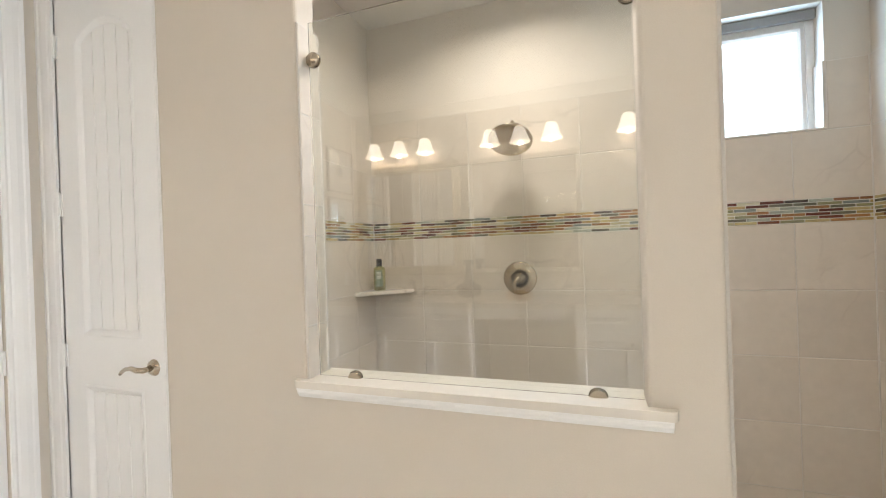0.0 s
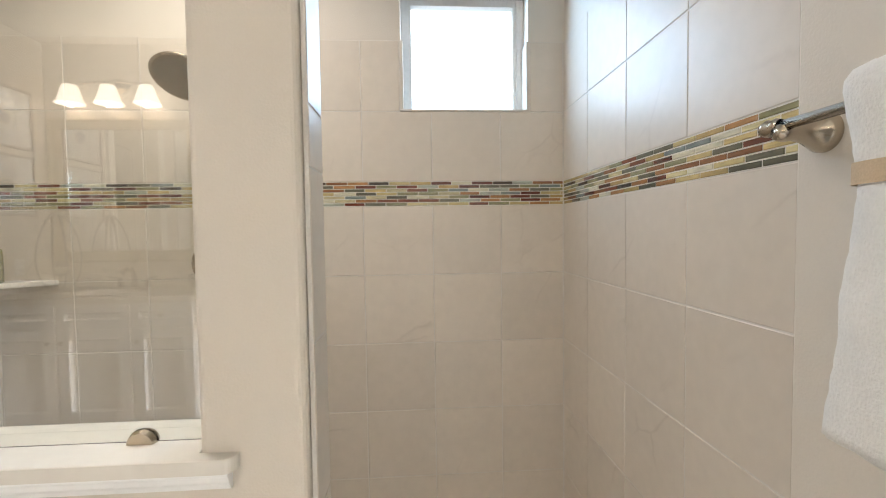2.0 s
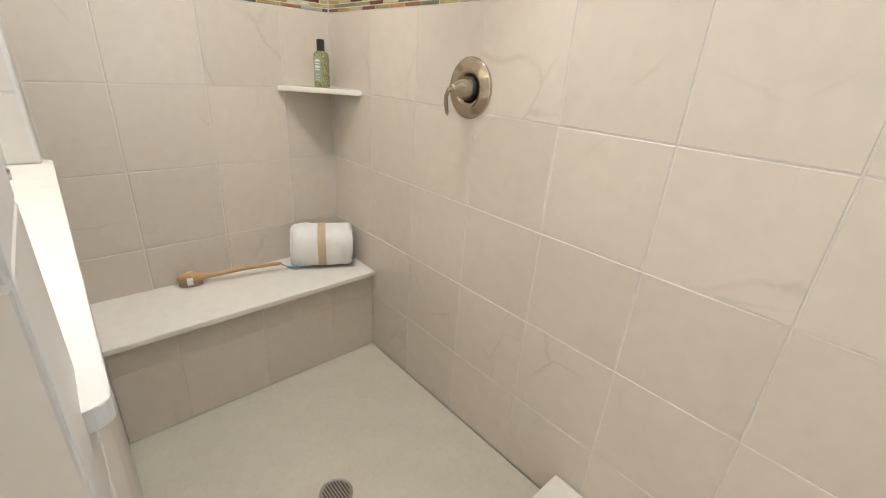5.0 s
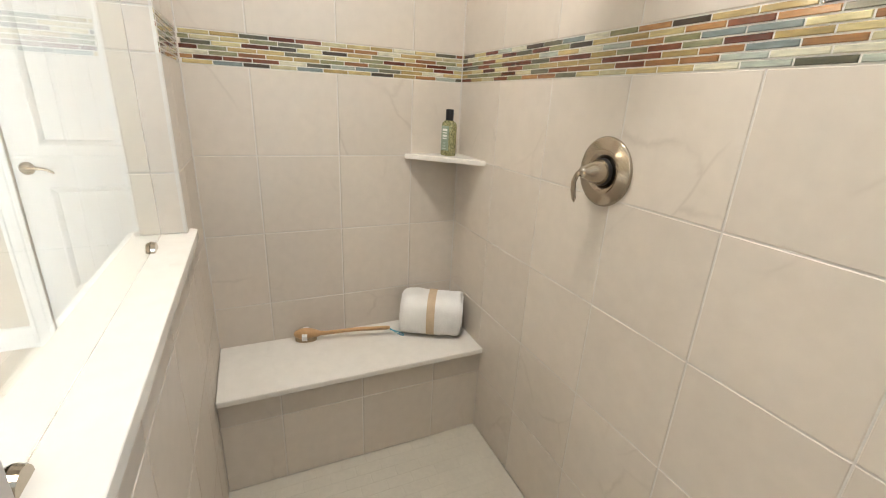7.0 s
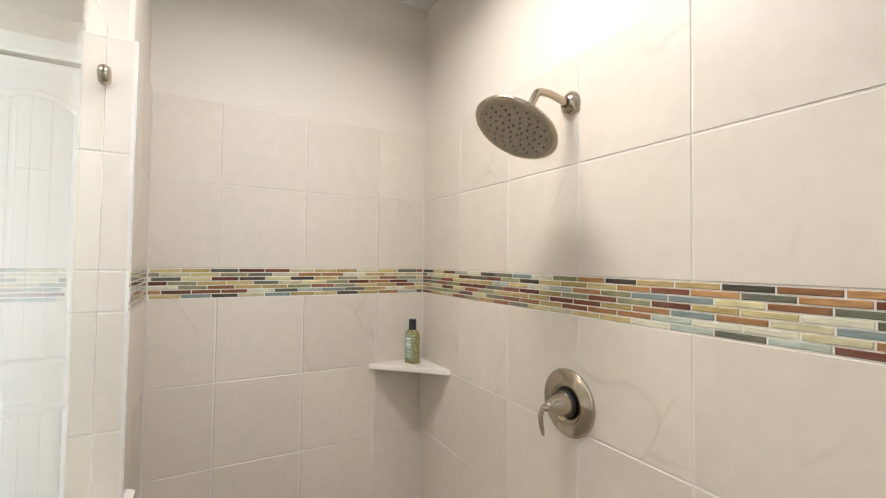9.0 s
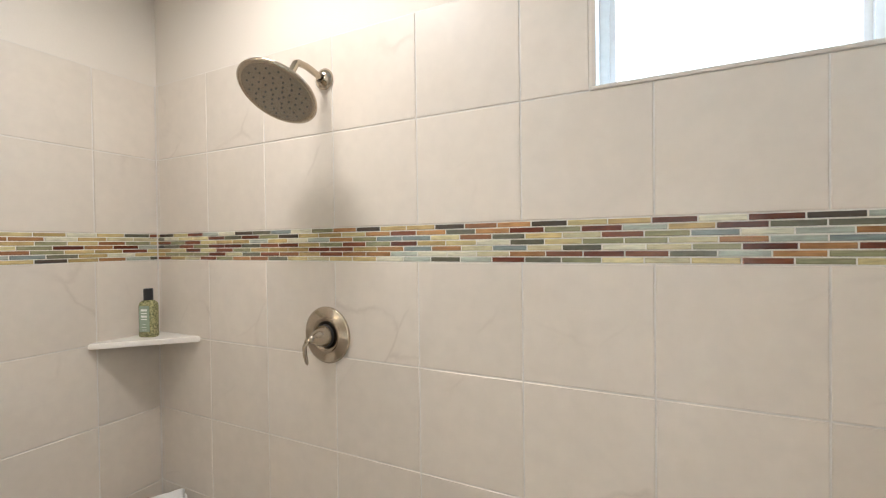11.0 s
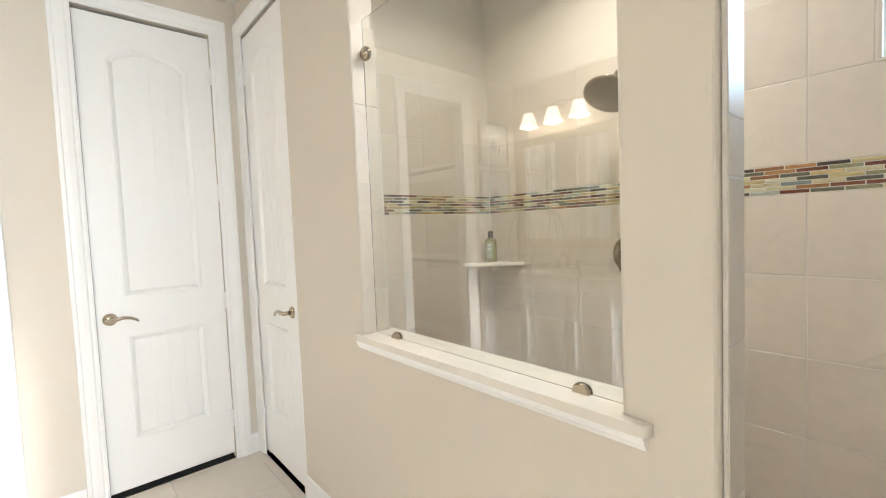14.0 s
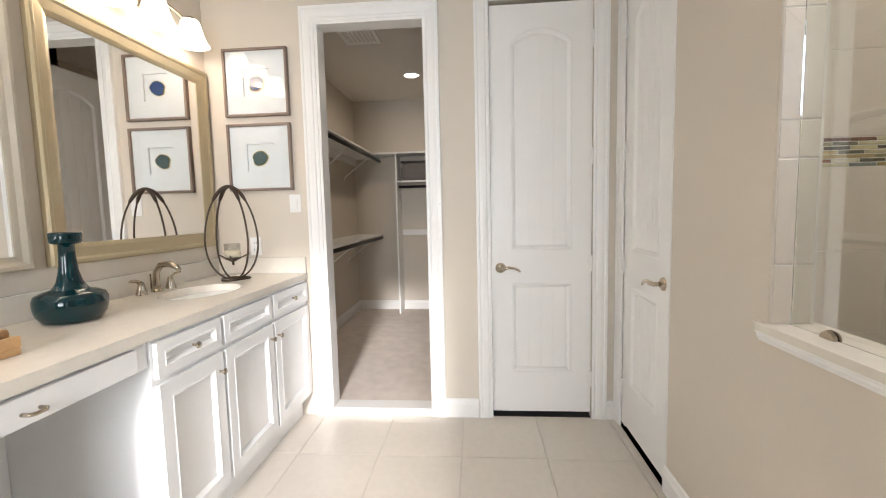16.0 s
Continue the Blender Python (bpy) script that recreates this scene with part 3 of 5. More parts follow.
# ---- shower glass with its sill and clips ----
glass = thing("shower_screen", (OPL + OPR) / 2, 0.902, 0.955, "clear fixed glass shower screen on a quartz ledge", "shower screen")
gp = part("pane", box(OPL + 0.004, OPR - 0.003, 0.898, 0.906, 0.937, 2.16), SCREEN_GLASS, glass)
gp.visible_shadow = False
for cx_ in (-0.786, -0.016):
    bm = bmesh.new()
    for side in (-1, 1):
        ring = [(cx_ + 0.026 * math.cos(math.pi * i / 12), 0.0, 0.936 + 0.024 * math.sin(math.pi * i / 12)) for i in range(13)]
        y0, y1 = 0.902 + side * 0.0045, 0.902 + side * 0.014
        a = [bm.verts.new((x, y0, z)) for x, _, z in ring]
        b = [bm.verts.new((cx_ + (x - cx_) * 0.85, y1, 0.936 + (z - 0.936) * 0.85)) for x, _, z in ring]
        bm.faces.new(b)
        for i in range(12):
            bm.faces.new((a[i], a[i + 1], b[i + 1], b[i]))
        bm.faces.new((a[0], b[0], b[-1], a[-1]))
    bmesh.ops.recalc_face_normals(bm, faces=bm.faces[:])
    part("clip", bm, NICKEL, glass, "brushed nickel glass clip")
for cx_, s in ((OPL + 0.006, 1), (OPR, -1)):
    for side in (-1, 1):
        turn = Matrix.Translation((cx_ + s * 0.014, 0.902 + side * 0.0045, 2.028)) @ pose(0, 0, 0, 90 if side < 0 else -90, 0, 0)
        part("clip", lathe([(0.026, 0), (0.026, 0.005), (0.021, 0.011), (0, 0.013)], 24, m=turn), NICKEL, glass, "brushed nickel glass clip", True)
sill = thing("half_wall_sill", -0.41, 0.9, 0.9, "cream quartz ledge with white moulding below on the half wall", "ledge", kind="structure")
part("quartz_top", boxes((OPL - T + 0.001, OPR - 0.001, YF + 0.001, YI - T, 0.9056, 0.9355)), QUARTZ, sill)
def nosing(x0, x1, y0, y1, outer, r=0.02):
    """The overhang of the ledge on one face of the wall; its outer corners are rounded. outer: -1 towards -y, 1 towards +y."""
    back, front = (y1, y0) if outer < 0 else (y0, y1)
    ring = [(x0, back)] + [(x0 + r - r * math.cos(a), front - outer * (r - r * math.sin(a))) for a in [math.pi / 12 * q for q in range(7)]]
    ring += [(x1 - r + r * math.sin(a), front - outer * (r - r * math.cos(a))) for a in [math.pi / 12 * q for q in range(7)]] + [(x1, back)]
    bm = loft([[(x, y, z) for x, y in ring] for z in (0.911, 0.9125, 0.9345)] + [[(x, y - outer * 0.0015, 0.936) for x, y in ring]])
    return bm


part("nosing", nosing(-0.985, 0.172, 0.824, YF, -1), QUARTZ, sill)
part("nosing", nosing(OPL - 0.05, 0.186, YI - T, 0.994, 1), QUARTZ, sill)
MOULD = [(0, 0), (0.022, 0), (0.022, -0.006), (0.018, -0.009), (0.017, -0.018), (0.012, -0.025), (0.009, -0.033), (0, -0.034)]
part("moulding", moulding(MOULD, [(-0.972, YF, 0.9108), (0.160, YF, 0.9108)], (0, -1, 0)), TRIM, sill, "white painted ledge moulding")

# ---- bench, corner shelf, curb ----
bench = thing("shower_bench", -1.12, 1.5, PAN, "tiled shower bench with a cream quartz seat", "bench", kind="structure")
part("core", box(XL, -0.9645, YI, YB, PAN, 0.297), GROUT, bench)
part("seat", box(XL + 0.001, -0.935, YI + 0.001, YB - 0.001, 0.298, 0.323, 0.005, 2), QUARTZ, bench)
shelf = thing("corner_shelf", -1.2, 1.93, 1.1, "cream stone corner shelf set into the tiled corner", "shelf")
bm = bmesh.new()
tri = [(XL - 0.002, YB + 0.002), (XL - 0.002, 1.768), (XL + 0.012, 1.763), (-1.052, YB - 0.014), (-1.041, YB + 0.002)]
lo, hi = [bm.verts.new((x, y, 1.101)) for x, y in tri], [bm.verts.new((x, y, 1.122)) for x, y in tri]
bm.faces.new(lo[::-1]); bm.faces.new(hi)
for i in range(5):
    bm.faces.new((lo[i], lo[(i + 1) % 5], hi[(i + 1) % 5], hi[i]))
bmesh.ops.recalc_face_normals(bm, faces=bm.faces[:])
bmesh.ops.bevel(bm, geom=bm.edges[:], offset=0.003, segments=2, affect="EDGES")
part("slab", bm, QUARTZ, shelf)
curb = thing("shower_curb", 0.23, 1.5, PAN, "cream quartz shower curb", "curb", kind="structure")
part("riser", box(0.165, POST - 0.002, YI, YB, PAN, -0.015), WALL_TILE, curb)
part("cap", box(0.152, POST + 0.012, YI + 0.001, YB - 0.001, -0.0145, 0.012, 0.005, 2), QUARTZ, curb)

# ---- shower fittings ----
head = thing("rain_shower", -0.398, YB, 2.006, "brushed nickel round rain shower head on a bent arm", "shower head")
turn = Matrix.Translation((-0.398, YB, 2.006)) @ pose(0, 0, 0, 90, 0, 0)
part("flange", lathe([(0.034, 0), (0.034, 0.006), (0.028, 0.012), (0.02, 0.02), (0.016, 0.022)], 28, m=turn), NICKEL, head, "", True)
arm = [(-0.398, YB, 2.006)] + [(-0.398, YB - 0.02 - 0.02 * i, 2.006 + 0.004 * i) for i in range(4)] + [(-0.398, YB - 0.105 - 0.028 * math.sin(a) , 2.018 - 0.026 * (1 - math.cos(a))) for a in (0.3, 0.6, 0.9)] + [(-0.398, 1.868, 1.963), (-0.398, 1.855, 1.945)]
part("arm", tube(arm, 0.0105, 14), NICKEL, head, "", True)
axis = Vector((0, -0.52, -0.85)).normalized()
rot = axis.to_track_quat("Z", "Y").to_matrix().to_4x4()
c = Vector((-0.398, 1.825, 1.902))
disc = Matrix.Translation(c) @ rot
part("ball_joint", lathe([(0.0, -0.068), (0.014, -0.064), (0.018, -0.055), (0.014, -0.045), (0.022, -0.03), (0.05, -0.018)], 24, m=disc), NICKEL, head, "", True)
body = part("disc", lathe([(0.02, -0.03), (0.06, -0.02), (0.098, -0.012), (0.112, -0.004), (0.114, 0.002), (0.108, 0.006), (0.100, 0.0045)], 48, m=disc), NICKEL, head, "", True)
part("spray_face", lathe([(0.1005, 0.0042), (0.06, 0.0035), (0.0, 0.003)], 48, m=disc), HEAD_FACE, head, "dark spray face", True)
bm = bmesh.new()
for ring, r in enumerate((0.018, 0.036, 0.054, 0.07, 0.085)):
    k = (6, 8, 12, 14, 16)[ring]
    for i in range(k):
        a = 2 * math.pi * (i + 0.5 * (ring % 2)) / k
        lathe([(0.0030, 0.003), (0.0026, 0.0055), (0, 0.006)], 6, bm, disc @ Matrix.Translation((r * math.cos(a), r * math.sin(a), 0)))
tagged(part("nozzles", bm, NOZZLE, body, "small dark rubber nozzles"), kind="stuff")
valve = thing("shower_valve", -0.40, YB, 1.18, "brushed nickel shower valve with a round plate and lever", "shower valve")
turn = Matrix.Translation((-0.402, YB, 1.181)) @ pose(0, 0, 0, 90, 0, 0)
part("plate", lathe([(0.091, 0), (0.092, 0.004), (0.086, 0.008), (0.066, 0.010), (0.06, 0.013), (0.045, 0.014), (0.043, 0.010), (0, 0.010)], 48, m=turn), NICKEL, valve, "", True)
part("collar", lathe([(0.036, 0.009), (0.036, 0.02), (0.03, 0.022)], 32, m=turn), DARK_ROD, valve, "", True)
part("cone", lathe([(0.034, 0.018), (0.033, 0.028), (0.022, 0.055), (0.013, 0.075), (0.011, 0.083), (0.0, 0.086)], 32, m=turn), NICKEL, valve, "", True)
lv = [(-0.402, YB - 0.078, 1.185), (-0.412, YB - 0.084, 1.176), (-0.420, YB - 0.086, 1.155), (-0.422, YB - 0.082, 1.13), (-0.418, YB - 0.079, 1.108), (-0.414, YB - 0.08, 1.10)]
part("lever", tube(lv, [0.008, 0.011, 0.012, 0.013, 0.011, 0.004], 14, flat=0.5), NICKEL, valve, "", True)
drain = thing("shower_drain", -0.32, 1.458, PAN, "round brushed steel shower drain grate in the floor", "drain")
part("grate_ring", lathe([(0.056, -0.002), (0.056, 0.003), (0.050, 0.004), (0.046, 0.003), (0.046, -0.002)], 36, m=Matrix.Translation((-0.32, 1.458, PAN))), STEEL, drain, "", True)
# flat near-black disc paints the shade below the grate; no hole is cut
part("well_shade", lathe([(0.046, 0.0005), (0, 0.0005)], 28, m=Matrix.Translation((-0.32, 1.458, PAN))), GAP_SHADE, drain)
for i in range(-4, 5):
    hw = math.sqrt(0.046 ** 2 - (i * 0.0098) ** 2)
    part("bar", box(-0.32 - hw, -0.32 + hw, 1.458 + i * 0.0098 - 0.0028, 1.458 + i * 0.0098 + 0.0028, PAN, PAN + 0.0035), STEEL, drain)


# ---- towels, brush, bottle ----
def roughen(bm, amount, scale):
    bm.normal_update()
    for v in bm.verts:
        v.co += v.normal * amount * (noise.noise(v.co * scale) + 0.5 * noise.noise(v.co * scale * 2.7))
    return bm


def superellipse(n, a, b, e):
    out = []
    for i in range(n):
        t = 2 * math.pi * i / n
        c_, s_ = math.cos(t), math.sin(t)
        out.append((a * math.copysign(abs(c_) ** e, c_), b * math.copysign(abs(s_) ** e, s_)))
    return out


bar = thing("towel_bar", 1.08, 0.5, 1.46, "brushed nickel towel bar on the painted wall", "towel bar")
BX, BZ = 1.068, 1.468
part("rail", tube([(BX, 0.79, BZ), (BX, 0.20, BZ)], 0.0085, 14), NICKEL, bar, "", True)
for yy, s in ((0.775, 1), (0.215, -1)):
    t2 = Matrix.Translation((XR - 0.006, yy, BZ - 0.012)) @ pose(0, 0, 0, 0, -90, 0)
    part("post", lathe([(0.032, 0), (0.032, 0.006), (0.027, 0.016), (0.017, 0.036), (0.013, 0.056), (0.015, 0.07), (0.012, 0.082), (0, 0.085)], 28, m=t2), NICKEL, bar, "", True)
    part("finial", lathe([(0, 0.035), (0.012, 0.030), (0.015, 0.02), (0.011, 0.010), (0.014, 0.004), (0.011, -0.004)], 20, m=Matrix.Translation((BX, yy + s * 0.008, BZ)) @ pose(0, 0, 0, -90 * s, 0, 0)), NICKEL, bar, "", True)
towel = thing("hand_towel", 1.06, 0.55, 1.02, "white terry towel with a tan ribbon, hung on the bar", "towel")
rings = []
for i in range(44):
    z = 1.022 + (1.512 - 1.022) * i / 43
    u = (z - 1.022) / 0.49
    if z < 1.36:
        hw = 0.141 - 0.030 * (u / 0.69) ** 1.2
        hd = 0.045 - 0.008 * u
    else:
        k = (z - 1.36) / 0.152
        hw = 0.110 + 0.016 * math.sin(min(1, k * 1.25) * math.pi * 0.5)
        hd = 0.037 + 0.012 * math.sin(k * math.pi * 0.6)
        if k > 0.75:
            f = math.sqrt(max(0, 1 - ((k - 0.75) / 0.25) ** 2))
            hd *= 0.25 + 0.75 * f
            hw *= 0.93 + 0.07 * f
    rings.append([(BX - 0.004 + x, 0.530 + y + 0.004 * math.sin(18 * y + 3 * u), z) for x, y in superellipse(56, hd, hw, 0.55)])
bm = roughen(loft(rings), 0.004, 16)
roughen(bm, 0.0016, 160)
part("cloth", bm, TERRY, towel, "", True)
rings = [[(BX - 0.004 + x, 0.530 + y, z) for x, y in superellipse(40, 0.0415, 0.1155, 0.55)] for z in (1.357, 1.362, 1.371, 1.380, 1.385)]
part("ribbon", loft(rings, False), JUTE, towel, "tan woven ribbon", True)
tail = [(BX - 0.044, 0.468, 1.375), (BX - 0.053, 0.482, 1.345), (BX - 0.053, 0.490, 1.29), (BX - 0.053, 0.490, 1.23), (BX - 0.053, 0.484, 1.18), (BX - 0.052, 0.475, 1.145)]
bm = bmesh.new()
for off, dz in ((0.0, 0.0), (-0.05, 0.004)):
    vs = []
    for i, p in enumerate(tail):
        w = (0.008, 0.012, 0.015, 0.015, 0.011, 0.003)[i]
        vs.append([bm.verts.new((p[0] + q, p[1] + off + s * w, p[2] + dz * i)) for s, q in ((-1, 0), (0, -0.003), (1, 0), (0, -0.001))])
    for a, b in zip(vs, vs[1:]):
        for i in range(4):
            bm.faces.new((a[i], a[(i + 1) % 4], b[(i + 1) % 4], b[i]))
part("ribbon_tail", bm, JUTE, towel, "tan ribbon end", True)

roll = thing("rolled_towel", -1.18, 1.87, 0.323, "rolled white terry towel tied with a tan band on the bench", "towel")
rm = pose(-1.165, 1.868, 0.323 + 0.094, 0, 0, 62)
rings = []
for i in range(25):
    x = -0.135 + 0.27 * i / 24
    e = abs(x) / 0.135
    f = 1 - 0.06 * max(0, e - 0.85) / 0.15 - 0.03 * math.exp(-(x / 0.02) ** 2)
    rings.append([rm @ Vector((x + 0.006 * math.sin(3 * math.atan2(z, y)) * e, y, z)) for y, z in superellipse(48, 0.100 * f, 0.094 * f, 0.72)])
bm = roughen(loft(rings), 0.005, 18)
roughen(bm, 0.0014, 150)
part("cloth", bm, TERRY, roll, "", True)
for s in (-1, 1):
    sp = []
    for i in range(60):
        a = 0.35 * i
        r = 0.083 - 0.0012 * i
        sp.append(rm @ Vector((s * 0.137, r * math.cos(a) * 1.05, r * math.sin(a) * 0.95)))
    part("spiral_edge", tube(sp, 0.0045, 6), TERRY, roll, "", True)
rings = [[rm @ Vector((x, y, z)) for y, z in superellipse(48, 0.1025, 0.0965, 0.72)] for x in (-0.018, -0.012, 0.0, 0.012, 0.018)]
part("band", loft(rings, False), JUTE, roll, "tan band", True)

brush = thing("bath_brush", -1.23, 1.47, 0.323, "long wooden bath brush with a blue hanging cord, on the bench", "bath brush")
p0, p1 = Vector((-1.262, 1.30, 0.352)), Vector((-1.178, 1.668, 0.352))
dr = (p1 - p0).normalized()
ln = (p1 - p0).length
pts = [p0 + dr * ln * f for f in (-0.10, -0.08, -0.03, 0.03, 0.10, 0.16, 0.20, 0.26, 0.6, 0.96, 1.0)]
part("handle", tube([(p.x, p.y, p.z + 0.010 * (i > 7)) for i, p in enumerate(pts)], [0.008, 0.024, 0.037, 0.041, 0.037, 0.024, 0.016, 0.014, 0.0135, 0.014, 0.009], 16, flat=0.6), WOOD, brush, "", True)
part("bristles", loft([[(p0.x + dr.x * (0.012 + a) - dr.y * b, p0.y + dr.y * (0.012 + a) + dr.x * b, z) for a, b in superellipse(24, 0.045, 0.026, 0.9)] for z in (0.3235, 0.342)]), BRISTLE, brush)
part("strap", loft([[(p0.x + dr.x * s + 0.0 - dr.y * b, p0.y + dr.y * s + dr.x * b, 0.352 + c_) for b, c_ in superellipse(20, 0.043, 0.0225, 0.8)] for s in (0.0, 0.022)], False), TERRY, brush, "white cloth strap")
cord = [p1 + Vector((0.0, 0.0, 0.006)), p1 + Vector((0.012, 0.03, -0.018)), p1 + Vector((0.03, 0.055, -0.0265)), p1 + Vector((0.012, 0.06, -0.0265)), p1 + Vector((-0.006, 0.035, -0.02)), p1 + Vector((0, 0.002, 0.0))]
part("cord", tube(cord, 0.0025, 6), BLUE_CORD, brush, "blue cord", True)

bottle = thing("soap_bottle", -1.235, 1.935, 1.122, "green soap bottle with a sage label and black cap", "bottle")
bmx = pose(-1.232, 1.938, 1.122, 0, 0, 20)
rings = []
for z, k in ((0, 0.9), (0.004, 1), (0.12, 1), (0.134, 0.92), (0.142, 0.6), (0.145, 0.42)):
    rings.append([bmx @ Vector((x * k, y * k, z)) for x, y in superellipse(32, 0.034, 0.021, 0.6)])
part("bottle_body", loft(rings), BOTTLE_LIQUID, bottle, "", True)
part("cap", lathe([(0.0165, 0.144), (0.0165, 0.186), (0.014, 0.189), (0, 0.189)], 24, m=bmx), BLACK, bottle, "black cap")
bm = box(-0.021, 0.021, -0.0235, -0.0205, 0.022, 0.122, 0.0005, 1)
bm.transform(bmx)
lab = part("label", bm, BOTTLE_LABEL, bottle, "sage green label")
bm = bmesh.new()
for z, w, h in ((0.106, 0.013, 0.008), (0.094, 0.012, 0.004), (0.082, 0.012, 0.008), (0.071, 0.012, 0.004), (0.052, 0.006, 0.0015), (0.040, 0.010, 0.0015), (0.030, 0.009, 0.0015)):
    add_box(bm, -w, w, -0.0242, -0.0236, z - h / 2, z + h / 2)
bm.transform(bmx)
part("printed_lines", bm, LABEL_INK, lab, "white printed lines")


# ---- vanity ----
CT, CB, CFY = 0.917, 0.878, -1.117          # counter top, underside and front edge


def vanity_cabinet(x0, x1, knob_side, drawer_knob, hand):
    """A cabinet with a drawer front over a raised-panel door; the front looks to +y. x0 < x1."""
    f = -1.135
    c_ = thing("vanity_cabinet", (x0 + x1) / 2, -1.44, 0, "white painted vanity cabinet with a drawer and a panelled door", "cabinet", "vanity cabinets")
    part("body", boxes((x0, x1, YV + 0.004, f, 0.10, CB - 0.002), (x0, x1, YV + 0.004, f - 0.06, ZF, 0.0995)), CABINET, c_)
    g = 0.012

    def front(name, za, zb):
        a, b = x0 + g, x1 - g
        rail = 0.055 if zb - za > 0.3 else 0.034
        d = part(name, boxes((a, a + rail, f + 0.001, f + 0.02, za, zb), (b - rail, b, f + 0.001, f + 0.02, za, zb), (a + rail, b - rail, f + 0.001, f + 0.02, za, za + rail), (a + rail, b - rail, f + 0.001, f + 0.02, zb - rail, zb)), CABINET, c_)
        prof = [(-0.017, 0), (0, 0), (0.002, -0.004), (-0.004, -0.010), (-0.012, -0.018), (-0.017, -0.02)]
        part("panel_moulding", moulding(prof, [(a + rail, f + 0.02, za + rail), (b - rail, f + 0.02, za + rail), (b - rail, f + 0.02, zb - rail), (a + rail, f + 0.02, zb - rail)], (0, 1, 0), closed=True), CABINET, d)
        part("panel", box(a + rail + 0.004, b - rail - 0.004, f + 0.002, f + 0.006, za + rail + 0.004, zb - rail - 0.004), CABINET, d)
        return d

    dr_ = front("drawer_front", 0.735, 0.862)
    do = front("cabinet_door", 0.125, 0.712)
    spots = []
    if drawer_knob:
        spots.append((dr_, (x0 + x1) / 2, 0.80))
    spots.append((do, x0 + 0.04 if knob_side < 0 else x1 - 0.04, 0.635))
    for p, kx, kz in spots:
        k = part("knob", lathe([(0.006, 0.0), (0.005, 0.012), (0.010, 0.018), (0.0135, 0.022), (0.012, 0.028), (0, 0.030)], 20, m=Matrix.Translation((kx, f + 0.02, kz)) @ pose(0, 0, 0, -90, 0, 0)), NICKEL, p, "small brushed nickel knob", True)
    return c_


for a, b, k, dk in ((-2.285, -1.80, 1, True), (-1.80, -1.345, -1, False), (-1.345, -0.955, -1, True), (-0.165, 0.265, 1, True), (0.265, 0.70, -1, False), (0.70, 1.13, -1, True)):
    vanity_cabinet(a, b, k, dk, 1)
knee = thing("makeup_desk", -0.56, -1.2, 0.78, "white painted makeup desk front with one drawer", "desk")
part("apron", box(-0.953, -0.167, -1.16, -1.142, 0.782, CB - 0.002), CABINET, knee)
part("drawer_front", box(-0.89, -0.23, -1.1415, -1.122, 0.79, 0.866, 0.003), CABINET, knee)
kp = [(-0.578, -1.122, 0.822), (-0.578, -1.101, 0.822), (-0.57, -1.094, 0.822), (-0.542, -1.094, 0.822), (-0.534, -1.101, 0.822), (-0.534, -1.122, 0.822)]
part("pull", tube(kp, 0.005, 10), NICKEL, knee, "brushed nickel pull", True)
structure("knee_space_panel", box(-0.953, -0.167, YV + 0.002, YV + 0.018, ZF, 0.78), CABINET, "white painted panel under the knee space", "panel")
structure("knee_space_batten", box(-0.56, -0.535, YV + 0.018, YV + 0.03, ZF, 0.78, 0.004), CABINET, "white painted batten under the knee space", "panel")

counter = thing("vanity_counter", -0.6, -1.43, CB, "cream quartz vanity counter with a backsplash", "counter")
SX, SY, SA, SB = -1.66, -1.415, 0.225, 0.165


def counter_with_holes(holes, x0, x1, y0, y1, z0, z1):
    bm = bmesh.new()
    cuts, seg = [], 40
    cur = x0
    for hx, hy, a, b in holes:
        add_box(bm, cur, hx - 0.3, y0, y1, z0, z1)
        rect = []
        for i in range(seg):
            t = 2 * math.pi * i / seg
            cx_, sy_ = math.cos(t), math.sin(t)
            k = min((0.3 / abs(cx_)) if abs(cx_) > 1e-6 else 1e9, ((y1 - hy) / sy_) if sy_ > 1e-6 else (((y0 - hy) / sy_) if sy_ < -1e-6 else 1e9))
            rect.append((hx + k * cx_, hy + k * sy_))
        ell = [(hx + a * math.cos(2 * math.pi * i / seg), hy + b * math.sin(2 * math.pi * i / seg)) for i in range(seg)]
        for z, flip in ((z1, False), (z0, True)):
            o, q = [bm.verts.new((x, y, z)) for x, y in rect], [bm.verts.new((x, y, z)) for x, y in ell]
            for i in range(seg):
                f = (o[i], o[(i + 1) % seg], q[(i + 1) % seg], q[i])
                bm.faces.new(f if not flip else f[::-1])
            cuts.append((o, q))
        (o1, q1), (o0, q0) = cuts[-2], cuts[-1]
        for i in range(seg):
            j = (i + 1) % seg
            bm.faces.new((q1[i], q1[j], q0[j], q0[i]))
        cor = [(hx + sx_ * 0.3, yy) for sx_ in (-1, 1) for yy in (y0, y1)]
        add_box(bm, hx - 0.3, hx + 0.3, y1 - 0.0008, y1, z0, z1)
        for z in (z1,):
            for cx_, cy_ in cor:
                near = sorted(o1, key=lambda v: (v.co.x - cx_) ** 2 + (v.co.y - cy_) ** 2)[:2]
                bm.faces.new((bm.verts.new((cx_, cy_, z)), near[0], near[1]))
        cur = hx + 0.3
    add_box(bm, cur, x1, y0, y1, z0, z1)
    bmesh.ops.recalc_face_normals(bm, faces=bm.faces[:])
    return bm


